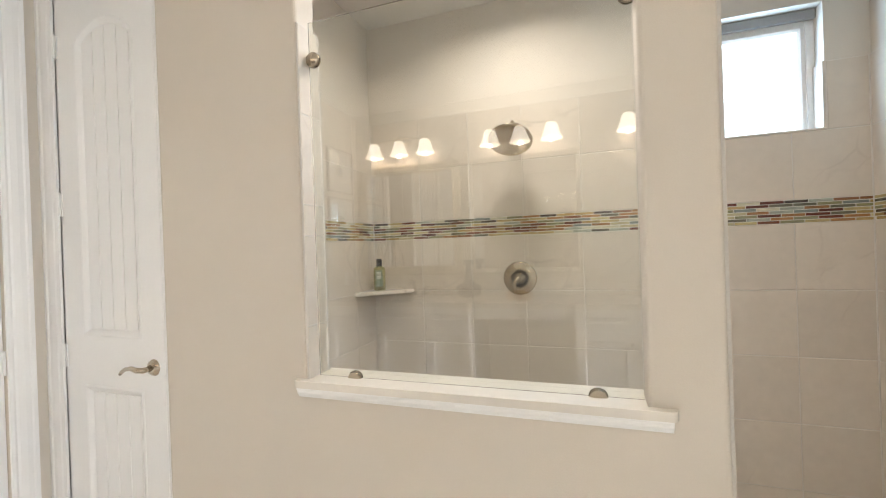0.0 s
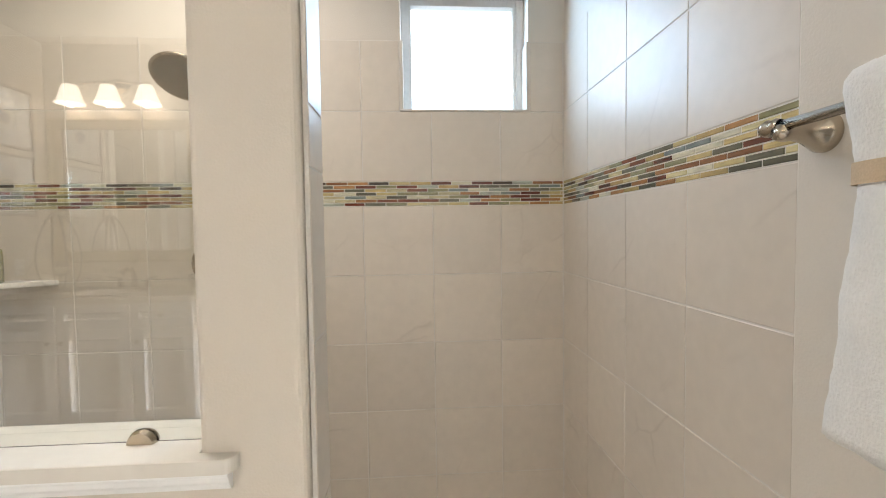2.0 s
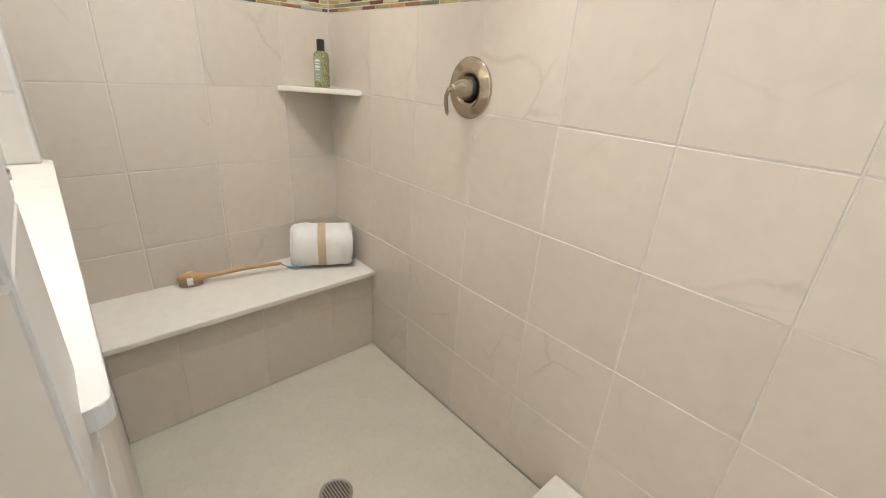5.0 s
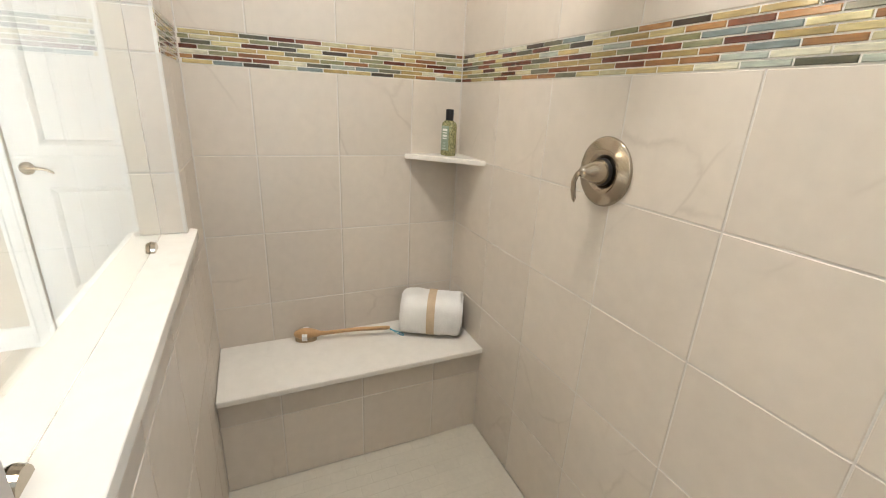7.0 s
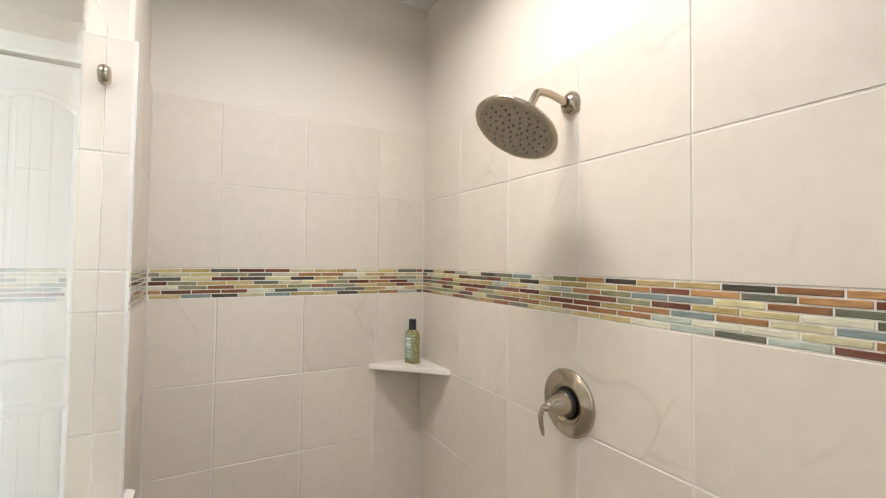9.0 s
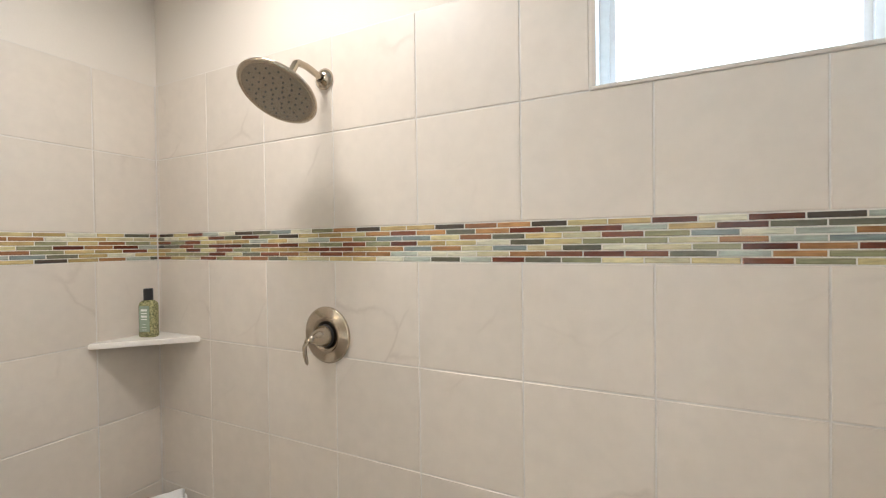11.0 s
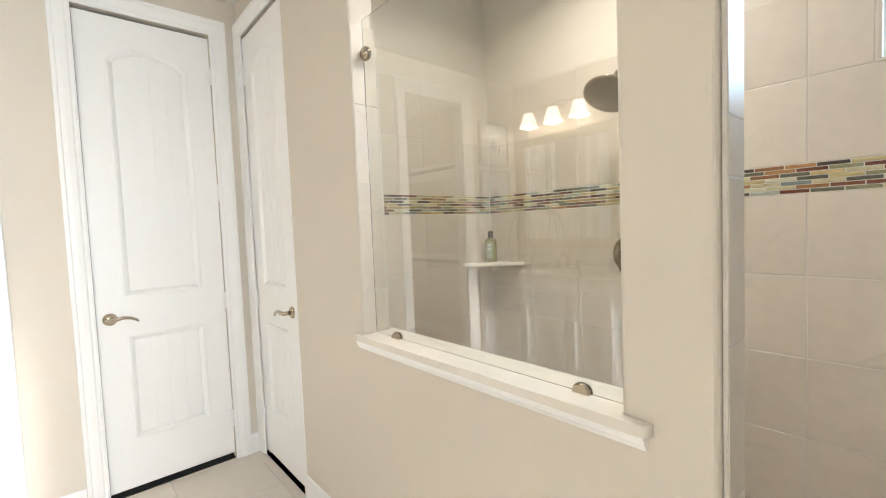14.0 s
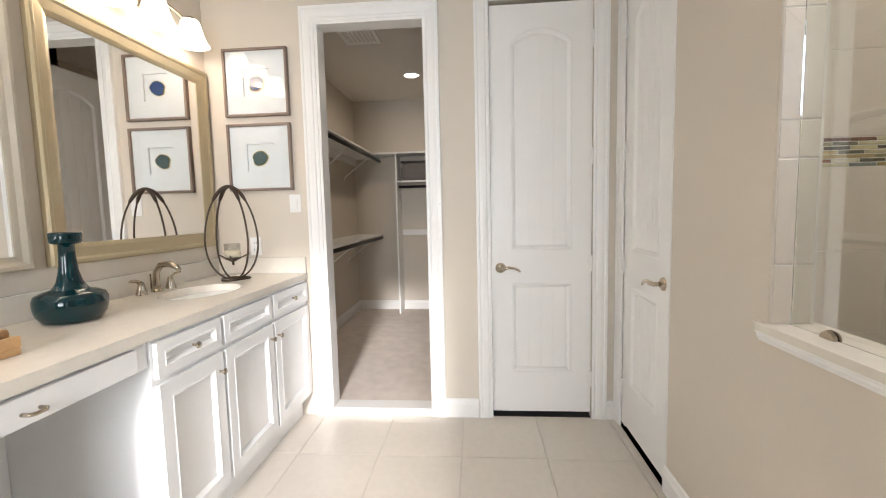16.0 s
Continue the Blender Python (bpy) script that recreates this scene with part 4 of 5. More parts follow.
part("countertop", counter_with_holes([(SX, SY, SA, SB), (0.49, SY, SA, SB)], XW + 0.001, 1.138, YV + 0.001, CFY, CB, CT), QUARTZ, counter)
part("backsplash", box(XW + 0.021, 1.137, YV + 0.001, YV + 0.021, CT, 1.02, 0.002, 1), QUARTZ, counter)
part("side_splash", box(XW + 0.001, XW + 0.02, YV + 0.001, CFY - 0.004, CT, 1.02, 0.002, 1), QUARTZ, counter)


def sink_and_faucet(cx_):
    s_ = thing("sink_basin", cx_, SY, CB - 0.14, "white oval undermount sink in the counter", "sink")
    bm = lathe([(1.06, 0.0), (1.0, 0.0), (0.97, -0.03), (0.86, -0.09), (0.6, -0.13), (0.12, -0.145), (0.0, -0.145)], 40, m=Matrix.Translation((cx_, SY, CB - 0.0005)) @ Matrix.Diagonal((SA, SB, 1, 1)))
    part("bowl", bm, CHINA, s_, "", True)
    part("drain_ring", lathe([(0.022, 0.0), (0.02, 0.004), (0.0, 0.003)], 20, m=Matrix.Translation((cx_, SY, CB - 0.145))), NICKEL, s_, "", True)
    f = thing("faucet", cx_, -1.655, CT, "brushed nickel two-handle bathroom faucet on the counter", "faucet")
    fy = -1.655
    part("spout", tube([(cx_, fy, CT), (cx_, fy, CT + 0.05), (cx_, fy + 0.004, CT + 0.10), (cx_, fy + 0.03, CT + 0.135), (cx_, fy + 0.075, CT + 0.142), (cx_, fy + 0.115, CT + 0.125), (cx_, fy + 0.13, CT + 0.108)], [0.022, 0.017, 0.015, 0.015, 0.015, 0.014, 0.011], 16), NICKEL, f, "", True)
    part("base", lathe([(0.028, 0), (0.028, 0.006), (0.02, 0.016), (0.016, 0.02)], 24, m=Matrix.Translation((cx_, fy, CT))), NICKEL, f, "", True)
    part("lift_rod", tube([(cx_, fy - 0.03, CT), (cx_, fy - 0.03, CT + 0.09)], 0.004, 8), NICKEL, f)
    for s in (-1, 1):
        h = part("handle_base", lathe([(0.026, 0), (0.025, 0.008), (0.015, 0.045), (0.013, 0.06), (0, 0.064)], 20, m=Matrix.Translation((cx_ + s * 0.1, fy, CT))), NICKEL, f, "", True)
        part("lever", tube([(cx_ + s * 0.095, fy, CT + 0.056), (cx_ + s * 0.125, fy, CT + 0.072), (cx_ + s * 0.16, fy + 0.004, CT + 0.078), (cx_ + s * 0.175, fy + 0.004, CT + 0.076)], [0.010, 0.009, 0.010, 0.005], 12, flat=0.6), NICKEL, h, "", True)


sink_and_faucet(SX)
sink_and_faucet(0.49)


# ---- mirrors, lamps, pictures ----
def wall_mirror(x0, x1, z0, z1, mat, label, fw):
    m_ = thing("wall_mirror", (x0 + x1) / 2, YV, z0, label, "mirror")
    prof = [(0, 0), (0.022, 0), (0.030, -0.008), (0.030, -0.02), (0.022, -0.03), (0.018, -fw + 0.02), (0.013, -fw + 0.006), (0.010, -fw), (0, -fw)]
    part("frame", moulding(prof, [(x1, YV + 0.001, z0), (x1, YV + 0.001, z1), (x0, YV + 0.001, z1), (x0, YV + 0.001, z0)], (0, 1, 0), closed=True), mat, m_)
    part("mirror_glass", box(x0 + fw - 0.004, x1 - fw + 0.004, YV + 0.002, YV + 0.008, z0 + fw - 0.004, z1 - fw + 0.004), MIRROR, m_)


wall_mirror(-2.268, -1.178, 1.105, 2.195, CHAMPAGNE, "wall mirror with a wide champagne frame above the sink", 0.088)
wall_mirror(-1.112, -0.08, 1.105, 2.195, SILVER, "wall mirror with a pale silver frame above the knee space", 0.055)

for c0 in (-1.76, -0.59, 0.56):
    v = thing("vanity_light", c0, YV, 2.3, "lit three-shade brushed nickel vanity light above the mirror", "vanity light", "vanity lights")
    part("backplate", lathe([(0.06, 0), (0.06, 0.008), (0.05, 0.016), (0.02, 0.022), (0, 0.022)], 32, m=Matrix.Translation((c0, YV + 0.001, 2.43)) @ Matrix.Diagonal((1.6, 1, 1, 1)) @ pose(0, 0, 0, -90, 0, 0)), NICKEL, v, "", True)
    part("bar", tube([(c0 - 0.30, -1.66, 2.415)] + [(c0 + 0.30 * k / 8, -1.66, 2.445 - 0.03 * (k / 8) ** 2) for k in range(-7, 8)] + [(c0 + 0.30, -1.66, 2.415)], 0.009, 10), NICKEL, v, "", True)
    part("stem", tube([(c0, YV + 0.01, 2.43), (c0, -1.66, 2.443)], 0.011, 10), NICKEL, v, "", True)
    for d_ in (-0.27, 0, 0.27):
        ym = -1.622
        m_ = Matrix.Translation((c0 + d_, ym, 2.272))
        part("socket_cup", lathe([(0.0, 0.155), (0.022, 0.152), (0.026, 0.142), (0.028, 0.118)], 20, m=m_), NICKEL, v, "", True)
        part("shade", lathe([(0.026, 0.138), (0.042, 0.134), (0.05, 0.122), (0.058, 0.09), (0.068, 0.05), (0.084, 0.012), (0.094, 0.0), (0.091, 0.001), (0.080, 0.014), (0.064, 0.05), (0.054, 0.09), (0.046, 0.12), (0.022, 0.132)], 32, m=m_), SHADE_GLOW, v, "lit frosted bell shade", True)


def agate_picture(z0, z1, mat):
    y0, y1 = -1.592, -1.175
    p = thing("framed_picture", XW, (y0 + y1) / 2, z0, "framed agate slice on a white mat in a grey-brown wooden frame", "picture", "agate pictures")
    prof = [(0, 0), (0.028, 0), (0.03, -0.003), (0.03, -0.014), (0.027, -0.016), (0.012, -0.016), (0, -0.016)]
    part("frame", moulding(prof, [(XW + 0.001, y0, z0), (XW + 0.001, y0, z1), (XW + 0.001, y1, z1), (XW + 0.001, y1, z0)], (1, 0, 0), closed=True), FRAME_WOOD, p)
    cy, cz = (y0 + y1) / 2, (z0 + z1) / 2
    h = 0.085
    a, b, c_, d_ = y0 + 0.012, y1 - 0.012, z0 + 0.012, z1 - 0.012
    part("mat_board", boxes((XW + 0.002, XW + 0.016, a, cy - h, c_, d_), (XW + 0.002, XW + 0.016, cy + h, b, c_, d_), (XW + 0.002, XW + 0.016, cy - h, cy + h, c_, cz - h), (XW + 0.002, XW + 0.016, cy - h, cy + h, cz + h, d_), (XW + 0.002, XW + 0.004, cy - h, cy + h, cz - h, cz + h)), MATBOARD, p)
    for nm, r, x0_, x1_, mm in (("agate_rim", 0.052, 0.004, 0.008, AGATE_RIM), ("agate_slice", 0.047, 0.008, 0.011, mat)):
        ring = [(cy - 0.005 + (r + 0.004 * math.sin(3 * t + 1) + 0.002 * math.sin(7 * t)) * math.cos(t), cz - 0.005 + (r * 0.95 + 0.004 * math.sin(2 * t)) * math.sin(t)) for t in [2 * math.pi * i / 40 for i in range(40)]]
        part(nm, loft([[(XW + x0_, y, z) for y, z in ring], [(XW + x1_, y, z) for y, z in ring]]), mm, p)
    gl = part("picture_glass", box(XW + 0.019, XW + 0.0205, a, b, c_, d_), GLASS, p)
    gl.visible_shadow = False


agate_picture(1.918, 2.335, AGATE_BLUE)
agate_picture(1.452, 1.873, AGATE_GREEN)

sw = thing("light_switch", XW, -1.174, 1.366, "white rocker light switch plate on the wall", "light switch")
part("plate", box(XW, XW + 0.006, -1.211, -1.137, 1.308, 1.424, 0.002), TRIM, sw)
part("rocker", box(XW + 0.006, XW + 0.011, -1.191, -1.157, 1.332, 1.40, 0.002), TRIM, sw)
ol = thing("power_outlet", XW, -1.454, 1.094, "white double power outlet plate above the splash", "outlet")
part("plate", box(XW, XW + 0.006, -1.491, -1.417, 1.035, 1.153, 0.002), TRIM, ol)
for z in (1.072, 1.116):
    so = part("socket", box(XW + 0.006, XW + 0.009, -1.472, -1.436, z - 0.016, z + 0.016, 0.004), TRIM, ol)
    part("slots", boxes((XW + 0.0091, XW + 0.0098, -1.464, -1.461, z - 0.006, z + 0.008), (XW + 0.0091, XW + 0.0098, -1.447, -1.444, z - 0.006, z + 0.008)), BLACK, so)

# ---- things on the counter ----
vase = thing("glass_vase", -1.075, -1.525, CT, "teal glass vase with a low body and slim neck", "vase")
VP = [(r * 0.8, z) for r, z in [(0.0, 0.0), (0.088, 0.0), (0.112, 0.005), (0.131, 0.03), (0.139, 0.058), (0.139, 0.084), (0.130, 0.102), (0.104, 0.112), (0.066, 0.122), (0.049, 0.148), (0.038, 0.185), (0.032, 0.24), (0.031, 0.285)]]
part("vase_body", lathe(VP + [(r * 0.8, z) for r, z in [(0.056, 0.289), (0.061, 0.296), (0.062, 0.325), (0.057, 0.330), (0.028, 0.322), (0.022, 0.27), (0.022, 0.2), (0.03, 0.165), (0.09, 0.10), (0.10, 0.03), (0, 0.02)]], 48, m=Matrix.Translation((-1.075, -1.525, CT))), TEAL, vase, "", True)
lan = thing("candle_lantern", -2.03, -1.46, CT, "dark bronze wire lantern with a glass candle cup on the counter", "lantern")
LX, LY = -2.03, -1.46
for a, wdt, hgt, lean in ((-72, 0.150, 0.545, 0.0), (-114, 0.150, 0.545, 0.0)):
    pts, m_ = [], Matrix.Translation((LX, LY, CT)) @ pose(0, 0, 0, 0, 0, a)
    for i in range(48):
        t = 2 * math.pi * i / 48
        z = hgt / 2 - hgt / 2 * math.cos(t)
        wx = wdt * math.sin(t) * (1.12 - 0.35 * z / hgt)
        pts.append(m_ @ Vector((wx, 0, max(0.006, z + 0.004))))
    part("hoop", tube(pts, 0.0055, 8, closed=True), BRONZE, lan, "", True)
    part("wrap", tube(pts[18:31], [0.008] + [0.0105] * 11 + [0.008], 10), WRAP, lan, "dark brown cord wrap", True)
part("foot", tube([Matrix.Translation((LX, LY, CT + 0.006)) @ Vector((0.075 * math.cos(2 * math.pi * i / 40) * (1 + 0.18 * math.cos(6 * math.pi * i / 40)), 0.075 * math.sin(2 * math.pi * i / 40) * (1 + 0.18 * math.cos(6 * math.pi * i / 40)), 0)) for i in range(40)], 0.006, 8, closed=True), BRONZE, lan, "", True)
part("cup_holder", lathe([(0.0, 0.085), (0.008, 0.09), (0.006, 0.105), (0.02, 0.112), (0.045, 0.125), (0.047, 0.13), (0.0, 0.126)], 24, m=Matrix.Translation((LX, LY, CT))), BRONZE, lan, "", True)
for k in range(3):
    a = 2 * math.pi * k / 3 + 0.4
    part("cup_arm", tube([(LX + 0.02 * math.cos(a), LY + 0.02 * math.sin(a), CT + 0.115), (LX + 0.10 * math.cos(a), LY + 0.10 * math.sin(a), CT + 0.15)], 0.004, 8), BRONZE, lan)
cup = part("candle_cup", lathe([(0.0, 0.131), (0.044, 0.131), (0.046, 0.215), (0.0445, 0.215), (0.0425, 0.134), (0, 0.134)], 28, m=Matrix.Translation((LX, LY, CT))), CUP_GLASS, lan, "clear glass candle cup", True)
cup.visible_shadow = False
part("candle", lathe([(0, 0.135), (0.041, 0.135), (0.041, 0.172), (0, 0.174)], 24, m=Matrix.Translation((LX, LY, CT))), CANDLE, lan, "cream candle", True)
tray = thing("wooden_tray", -0.60, -1.36, CT, "small wooden tray with carved handles on the counter", "tray")
part("base", box(-0.70, -0.50, -1.46, -1.30, CT, CT + 0.022, 0.004), WOOD, tray)
part("rim", moulding([(0, 0), (0.03, 0), (0.03, -0.014), (0, -0.014)], [(-0.70, -1.46, CT + 0.0225), (-0.50, -1.46, CT + 0.0225), (-0.50, -1.30, CT + 0.0225), (-0.70, -1.30, CT + 0.0225)][::-1], (0, 0, 1), closed=True), WOOD, tray)
part("roll_handle", tube([(-0.69, -1.33, CT + 0.06), (-0.63, -1.35, CT + 0.064), (-0.56, -1.38, CT + 0.06)], [0.014, 0.017, 0.014], 12), WOOD, tray, "", True)

# ---- closet fittings ----
cl = thing("closet_shelf", -3.9, -1.43, 2.0, "white closet shelf with a dark hanging rod along the wall", "shelf", "closet shelves")
for z, nm in ((2.0, "upper"), (1.0, "lower")):
    s_ = cl if z == 2.0 else thing("closet_shelf", -3.9, -1.43, 1.0, "white closet shelf with a dark hanging rod along the wall", "shelf", "closet shelves")
    part("board", box(CX + (0.002 if z > 1.5 else 0.002), -2.72, CY0 + 0.001, -1.255, z, z + 0.02, 0.002, 1), TRIM, s_)
    part("cleat", box(CX + 0.002, -2.72, CY0 + 0.001, CY0 + 0.02, z - 0.085, z - 0.001), TRIM, s_)
    part("rod", tube([(CX + 0.01, -1.268, z - 0.032), (-2.72, -1.268, z - 0.032)], 0.019, 12), DARK_ROD, s_, "dark hanging rod", True)
    for bx in (-3.1, -3.9, -4.7):
        b_ = part("bracket", tube([(bx, -1.27, z - 0.003), (bx, -1.29, z - 0.06), (bx, -1.32, z - 0.065), (bx, CY0 + 0.012, z - 0.27), (bx, CY0 + 0.006, z - 0.31)], 0.007, 8), TRIM, s_, "white metal bracket", True)
bs = thing("closet_cubby", -5.05, -0.5, 0, "white closet shelf unit with an upright, cubby and hanging rod", "shelf unit")
part("top_board", box(CX + 0.002, -4.88, -1.254, CY1, 2.02, 2.04), TRIM, bs)
part("upright", box(CX + 0.016, -4.9, -1.012, -0.992, 0.007, 2.019), TRIM, bs)
part("cubby_board", box(CX + 0.016, -4.9, -0.991, CY1, 1.67, 1.69), TRIM, bs)
part("rod", tube([(-5.02, -0.99, 1.62), (-5.02, CY1, 1.62)], 0.016, 12), DARK_ROD, bs, "dark hanging rod", True)
part("cleat", box(CX + 0.002, CX + 0.016, -0.99, CY1, 1.0, 1.07), TRIM, bs)
bag = thing("storage_bag", -5.02, -0.75, 1.69, "dark grey soft storage bag in the closet cubby", "bag")
bm = roughen(loft([[(-5.03 + x * k, -0.76 + y * k, 1.691 + z) for x, y in superellipse(36, 0.11, 0.20, 0.6)] for z, k in ((0, 0.95), (0.03, 1.0), (0.15, 0.97), (0.20, 0.85), (0.225, 0.6))]), 0.012, 9)
part("bag_body", bm, BAG_CLOTH, bag, "", True)
# shadow at the top of the bag, built as a thin black slab
part("lid_shadow", box(-5.1, -4.94, -0.95, -0.57, 1.91, 1.935, 0.01), BLACK, bag, "black slab imitating the lid shadow on the bag")
dl = thing("closet_downlight_fixture", -4.229, -0.676, CEIL, "lit round recessed closet downlight", "ceiling light")
part("trim_ring", lathe([(0.095, 0.0), (0.092, -0.008), (0.078, -0.012), (0.074, -0.004)], 32, m=Matrix.Translation((-4.229, -0.676, CEIL - 0.0005))), TRIM, dl, "", True)
part("lens", lathe([(0.074, -0.006), (0.0, -0.006)], 32, m=Matrix.Translation((-4.229, -0.676, CEIL))), LED, dl, "lit lens")
sl = thing("shower_downlight_fixture", -0.39, 1.42, CEIL, "lit round recessed shower downlight", "ceiling light")
part("trim_ring", lathe([(0.095, 0.0), (0.092, -0.008), (0.078, -0.012), (0.074, -0.004)], 32, m=Matrix.Translation((-0.39, 1.42, CEIL - 0.0005))), TRIM, sl, "", True)
part("lens", lathe([(0.074, -0.006), (0.0, -0.006)], 32, m=Matrix.Translation((-0.39, 1.42, CEIL))), LED, sl, "lit lens")
vent = thing("ceiling_vent", -3.2, -0.95, CEIL, "white slatted ceiling vent in the closet", "vent")
part("frame", boxes((-3.35, -3.05, -1.10, -1.07, CEIL - 0.008, CEIL - 0.0005), (-3.35, -3.05, -0.83, -0.80, CEIL - 0.008, CEIL - 0.0005), (-3.35, -3.32, -1.07, -0.83, CEIL - 0.008, CEIL - 0.0005), (-3.08, -3.05, -1.07, -0.83, CEIL - 0.008, CEIL - 0.0005)), TRIM, vent)
for i in range(7):
    part("slat", box(-3.32, -3.08, -1.06 + 0.034 * i, -1.05 + 0.034 * i, CEIL - 0.007, CEIL - 0.001), TRIM, vent)


# ---- tiles, piece by piece ----
tile_meshes = {}


def tile_mesh(w, h, d, mat, bev):
    key = (round(w, 4), round(h, 4), round(d, 4), mat.name)
    if key not in tile_meshes:
        bm = bmesh.new()
        e = min(bev, w * 0.3, h * 0.3)
        add = [[bm.verts.new((x, y, z)) for x, y in ((0, 0), (w, 0), (w, h), (0, h))] for z in (0, d - e)]
        top = [bm.verts.new((x, y, d)) for x, y in ((e, e), (w - e, e), (w - e, h - e), (e, h - e))]
        add.append(top)
        for a, b in zip(add, add[1:]):
            for i in range(4):
                bm.faces.new((a[i], a[(i + 1) % 4], b[(i + 1) % 4], b[i]))
        bm.faces.new(top)
        tile_meshes[key] = mesh_of("tile", bm, mat)
    return tile_meshes[key]


def lay(name, parent, origin, u, v, rects, mat, depth, gap, bev):
    """Lays pieces on a plane: origin and the axes u, v; the pieces stand proud along u x v. rects: (u0, u1, v0, v1)."""
    u, v, o = Vector(u), Vector(v), Vector(origin)
    nrm = u.cross(v)
    base = Matrix((u, v, nrm)).transposed().to_4x4()
    for a, b, c_, d_ in rects:
        if b - a < gap + 0.006 or d_ - c_ < gap + 0.004:
            continue
        ob = new(name, tile_mesh(b - a - gap, d_ - c_ - gap, depth, mat, bev))
        ob.matrix_basis = Matrix.Translation(o + u * (a + gap / 2) + v * (c_ + gap / 2)) @ base
        ob.parent = parent
        ob.matrix_parent_inverse = parent.matrix_basis.inverted()


def cells(lo, hi, joints):
    edges = [lo] + [j for j in sorted(joints) if lo + 0.004 < j < hi - 0.004] + [hi]
    return list(zip(edges, edges[1:]))


def cut(rects, hole):
    out = []
    for a, b, c_, d_ in rects:
        h0, h1, k0, k1 = hole
        if b <= h0 or a >= h1 or d_ <= k0 or c_ >= k1:
            out.append((a, b, c_, d_))
            continue
        if a < h0:
            out.append((a, h0, c_, d_))
        if b > h1:
            out.append((h1, b, c_, d_))
        m0, m1 = max(a, h0), min(b, h1)
        if c_ < k0:
            out.append((m0, m1, c_, k0))
        if d_ > k1:
            out.append((m0, m1, k1, d_))
    return out


def mosaic(lo, hi, rng):
    rects, pitch, h = [], 0.092, BAND / 7
    for r in range(7):
        off = (0.5 if r % 2 else 0.0) * pitch + rng.uniform(-0.012, 0.012)
        js = [lo - pitch + off + pitch * i + rng.uniform(-0.002, 0.002) for i in range(int((hi - lo) / pitch) + 3)]
        rects += [(a, b, Z0 + h * r, Z0 + h * (r + 1)) for a, b in cells(lo, hi, js)]
    return rects


rng = random.Random(4)
GAP = 0.0035


def grout_bed(name, origin, u, v, spans, parent):
    u_, v_, o = Vector(u), Vector(v), Vector(origin)
    n_ = u_.cross(v_)
    for a, b, c_, d_, mat in spans:
        bm = box(0, b - a, 0, d_ - c_, 0, 0.0078)
        bm.transform(Matrix.Translation(o + u_ * a + v_ * c_) @ Matrix((u_, v_, n_)).transposed().to_4x4())
        part(name, bm, mat, parent)


def tiled(parent, origin, u, v, lo, hi, joints, rows, hole=None, band=True, band_tile=False):
    rects = [(a, b, c_, d_) for a, b in cells(lo, hi, joints) for c_, d_ in rows]
    if band_tile:
        rects += [(a, b, Z0, ZT) for a, b in cells(lo, hi, joints)]
    zlo = min(r[0] for r in rows)
    beds = [(lo, hi, zlo, max(r[1] for r in rows))]
    if hole:
        rects, beds = cut(rects, hole), cut(beds, hole)
    lay("tile", parent, origin, u, v, rects, WALL_TILE, 0.0095, GAP, 0.0018)
    spans = []
    for a, b, c_, d_ in beds:
        if band and c_ < Z0 and d_ > ZT:
            spans += [(a, b, c_, Z0, GROUT), (a, b, Z0, ZT, BAND_GROUT), (a, b, ZT, d_, GROUT)]
        else:
            spans.append((a, b, c_, d_, GROUT))
    grout_bed("grout_bed", origin, u, v, spans, parent)
    if band:
        lay("mosaic_piece", parent, origin, u, v, mosaic(lo, hi, rng), MOSAIC, 0.0100, 0.0034, 0.0014)


full_rows = [(max(a, PAN), b) for a, b in ROWS_Z]
# back wall (looks to -y): u = +x, v = +z gives -y
tiled(wall_back, (0, YB + 0.0105, 0), (1, 0, 0), (0, 0, 1), XL, XR, [-0.37 + TILE * i for i in range(-3, 6)], full_rows, WIN)
# left wall (looks to +x): u = +y
tiled(wall_shower_left, (XL - 0.0105, 0, 0), (0, 1, 0), (0, 0, 1), YI, YB, [1.797, 1.49, 1.183], full_rows)
# right wall (looks to -x): u = -y
tiled(wall_right, (XR + 0.0105, 0, 0), (0, -1, 0), (0, 0, 1), -YB, -0.828, [-1.75, -1.443, -1.136], full_rows)
# inside of the front wall (looks to +y): u = -x
tiled(wall_front, (0, YI - 0.0105, 0), (-1, 0, 0), (0, 0, 1), -OPL, -XL, [1.06], full_rows)
tiled(wall_front, (0, YI - 0.0105, 0), (-1, 0, 0), (0, 0, 1), -OPR, -OPL, [0.2, 0.507, 0.814], [r for r in full_rows if r[1] < 0.95] + [(0.806, 0.905)], band=False)
tiled(wall_front, (0, YI - 0.0105, 0), (-1, 0, 0), (0, 0, 1), -POST, -OPR, [], full_rows, band=False, band_tile=True)
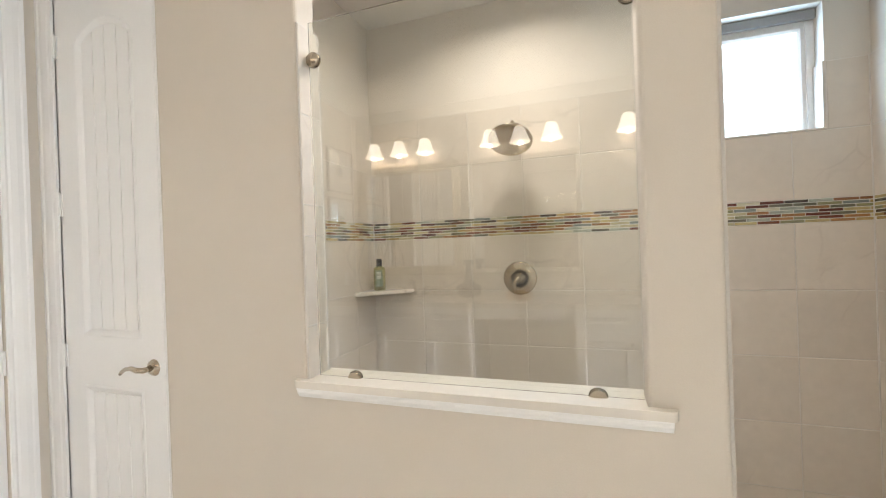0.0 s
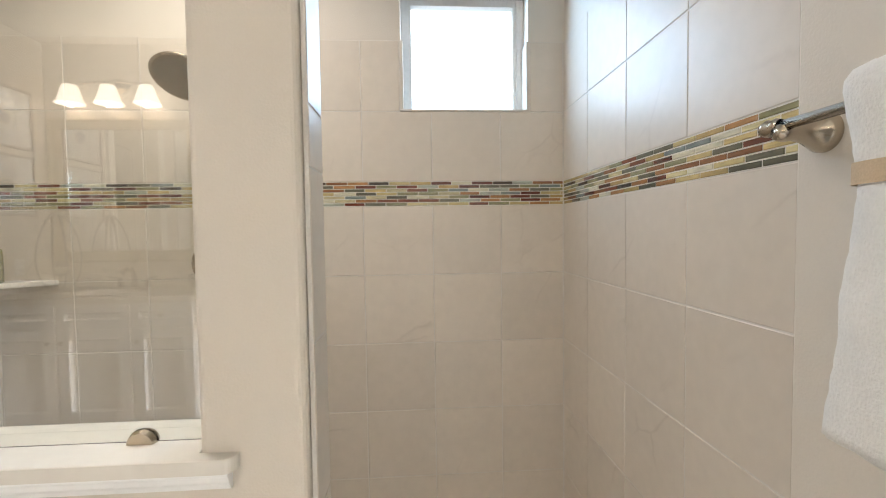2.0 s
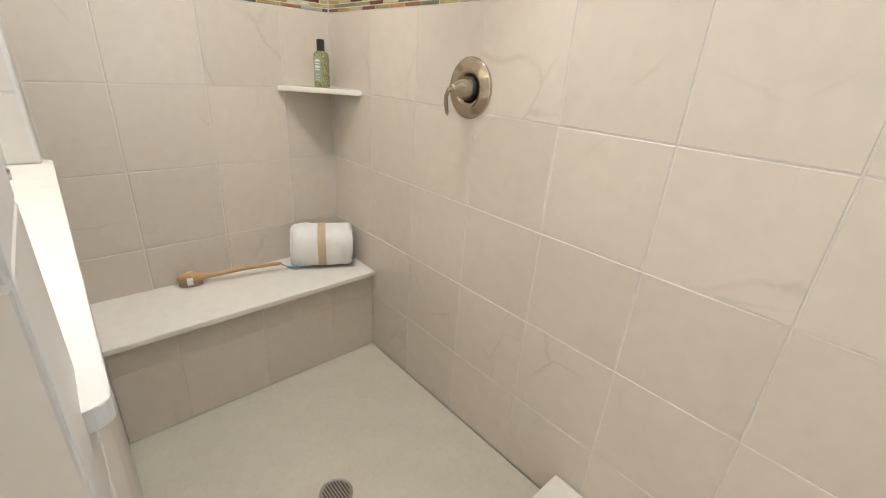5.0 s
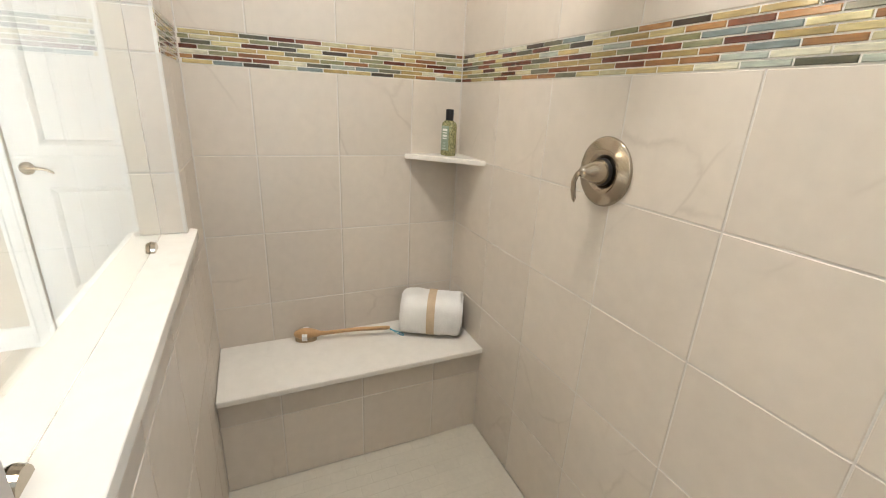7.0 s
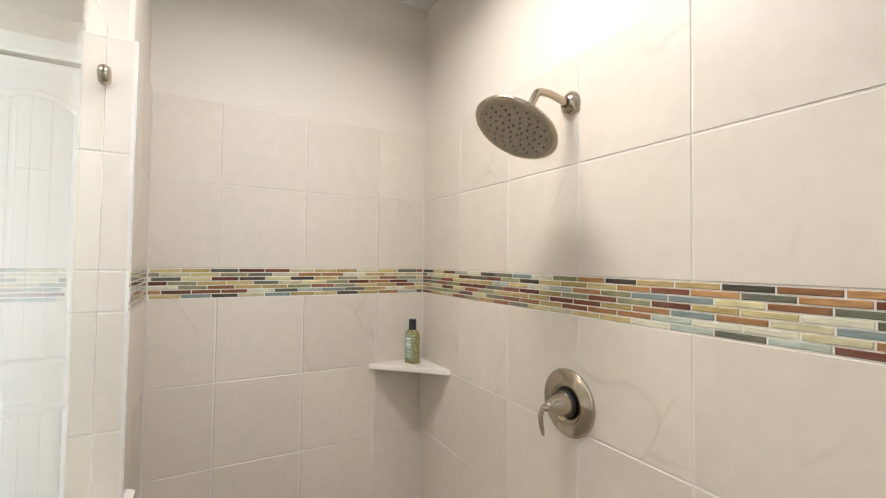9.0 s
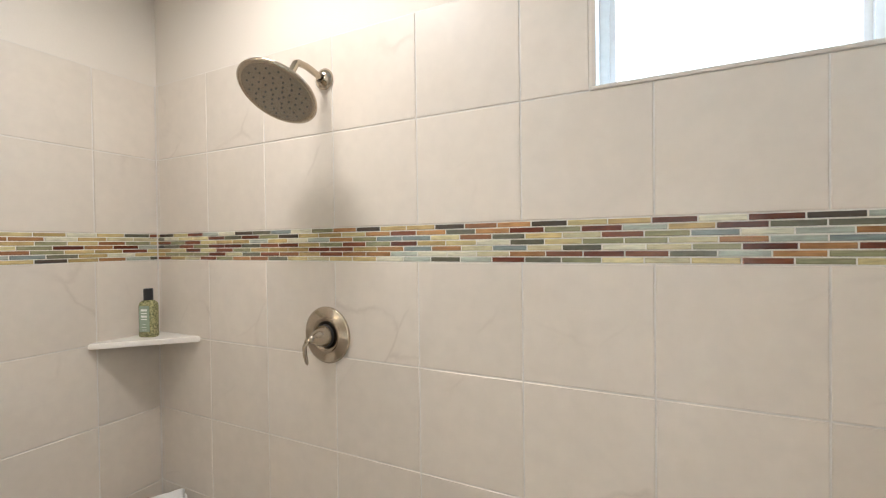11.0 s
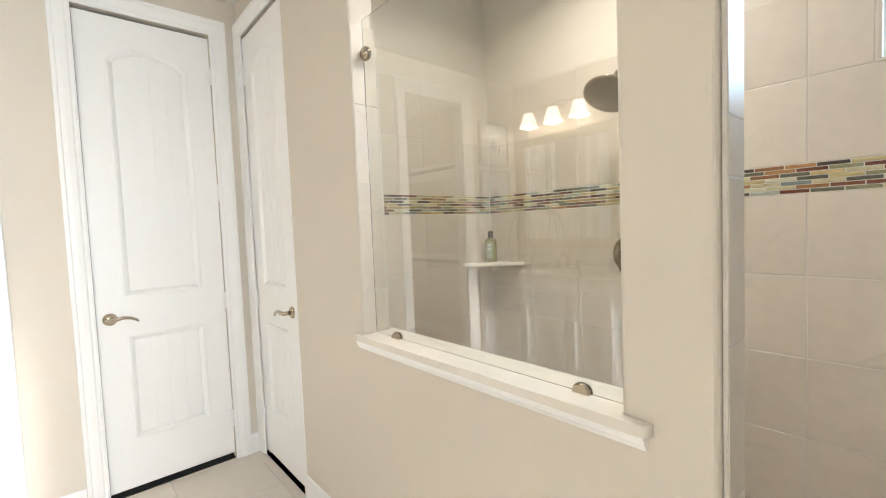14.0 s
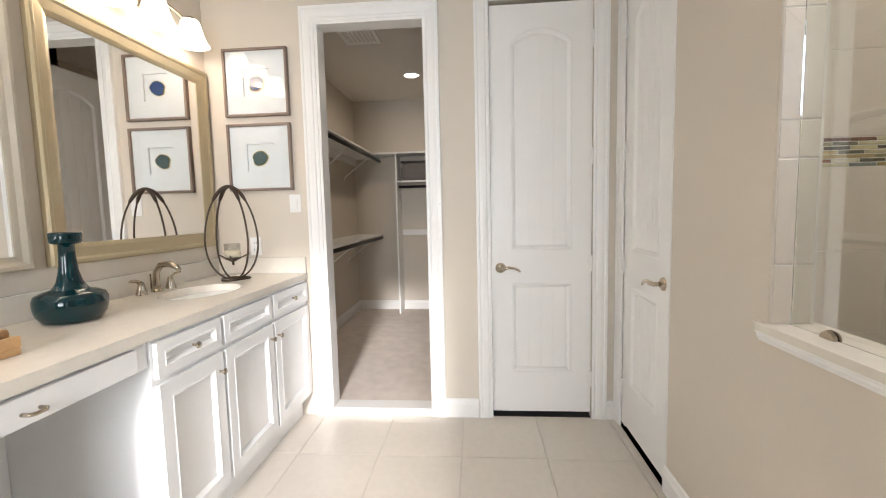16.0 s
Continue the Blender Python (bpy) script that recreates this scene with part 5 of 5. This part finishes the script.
# left jamb of the opening (looks to +x) and the end of the post (looks to +x)
jamb_rows = [(0.937, 1.113), (1.113, Z0), (ZT, ZT + TILE), (ZT + TILE, TOP)]
tiled(wall_front, (OPL - 0.0105, 0, 0), (0, 1, 0), (0, 0, 1), YF - 0.003, YI, [], jamb_rows, band=False, band_tile=True)
tiled(wall_front, (POST - 0.0105 + 0.004, 0, 0), (0, 1, 0), (0, 0, 1), YF + 0.018, YI, [], [r if r[0] > PAN + 0.01 else (0.02, r[1]) for r in full_rows if r[1] > 0.05], band=False, band_tile=True)
# pale sealant in the inner corners
for nm, x, y in (("corner_seal", XL, YB), ("corner_seal", XR, YB), ("corner_seal", XL, YI)):
    structure(nm, box(x - 0.003, x + 0.003, y - 0.003, y + 0.003, PAN, TOP, 0.001, 1), GROUT, "pale sealant line in the tiled corner", "sealant")
# bench front (looks to +x)
rects = [(a, b, c_, d_) for a, b in cells(YI, YB, [1.797, 1.49, 1.183]) for c_, d_ in ((PAN, 0.192), (0.192, 0.297))]
lay("tile", bench, (-0.972, 0, 0), (0, 1, 0), (0, 0, 1), rects, WALL_TILE, 0.0095, GAP, 0.0018)
# bathroom floor
FT = 0.458
xs = [-1.835 + FT * i for i in range(-1, 11)]
ys = [-0.116 + FT * i for i in range(-4, 6)]
fl = [(a, b, c_, d_) for a, b in cells(XW - 0.03, XE, xs) for c_, d_ in cells(YV, YF, ys)]
lay("tile", floor, (0, 0, ZF - 0.0105), (1, 0, 0), (0, 1, 0), fl, FLOOR_TILE, 0.0105, 0.003, 0.001)
fl = [(a, b, c_, d_) for a, b in cells(POST, XR, xs) for c_, d_ in cells(YF, YB, ys)]
lay("tile", floor, (0, 0, ZF - 0.0105), (1, 0, 0), (0, 1, 0), fl, FLOOR_TILE, 0.0105, 0.003, 0.001)
# shower floor: small tiles in running bond
pan = []
rows_n = int((0.165 + 0.965) / 0.052)
for r in range(rows_n + 1):
    x = -0.965 + 0.052 * r
    js = [YI - 0.1 + 0.103 * i + (0.0515 if r % 2 else 0) for i in range(13)]
    pan += [(x, min(x + 0.052, 0.165), c_, d_) for c_, d_ in cells(YI, YB, js)]
lay("tile", shower_floor, (0, 0, PAN - 0.006), (1, 0, 0), (0, 1, 0), pan, PAN_TILE, 0.0040, 0.0014, 0.0006)
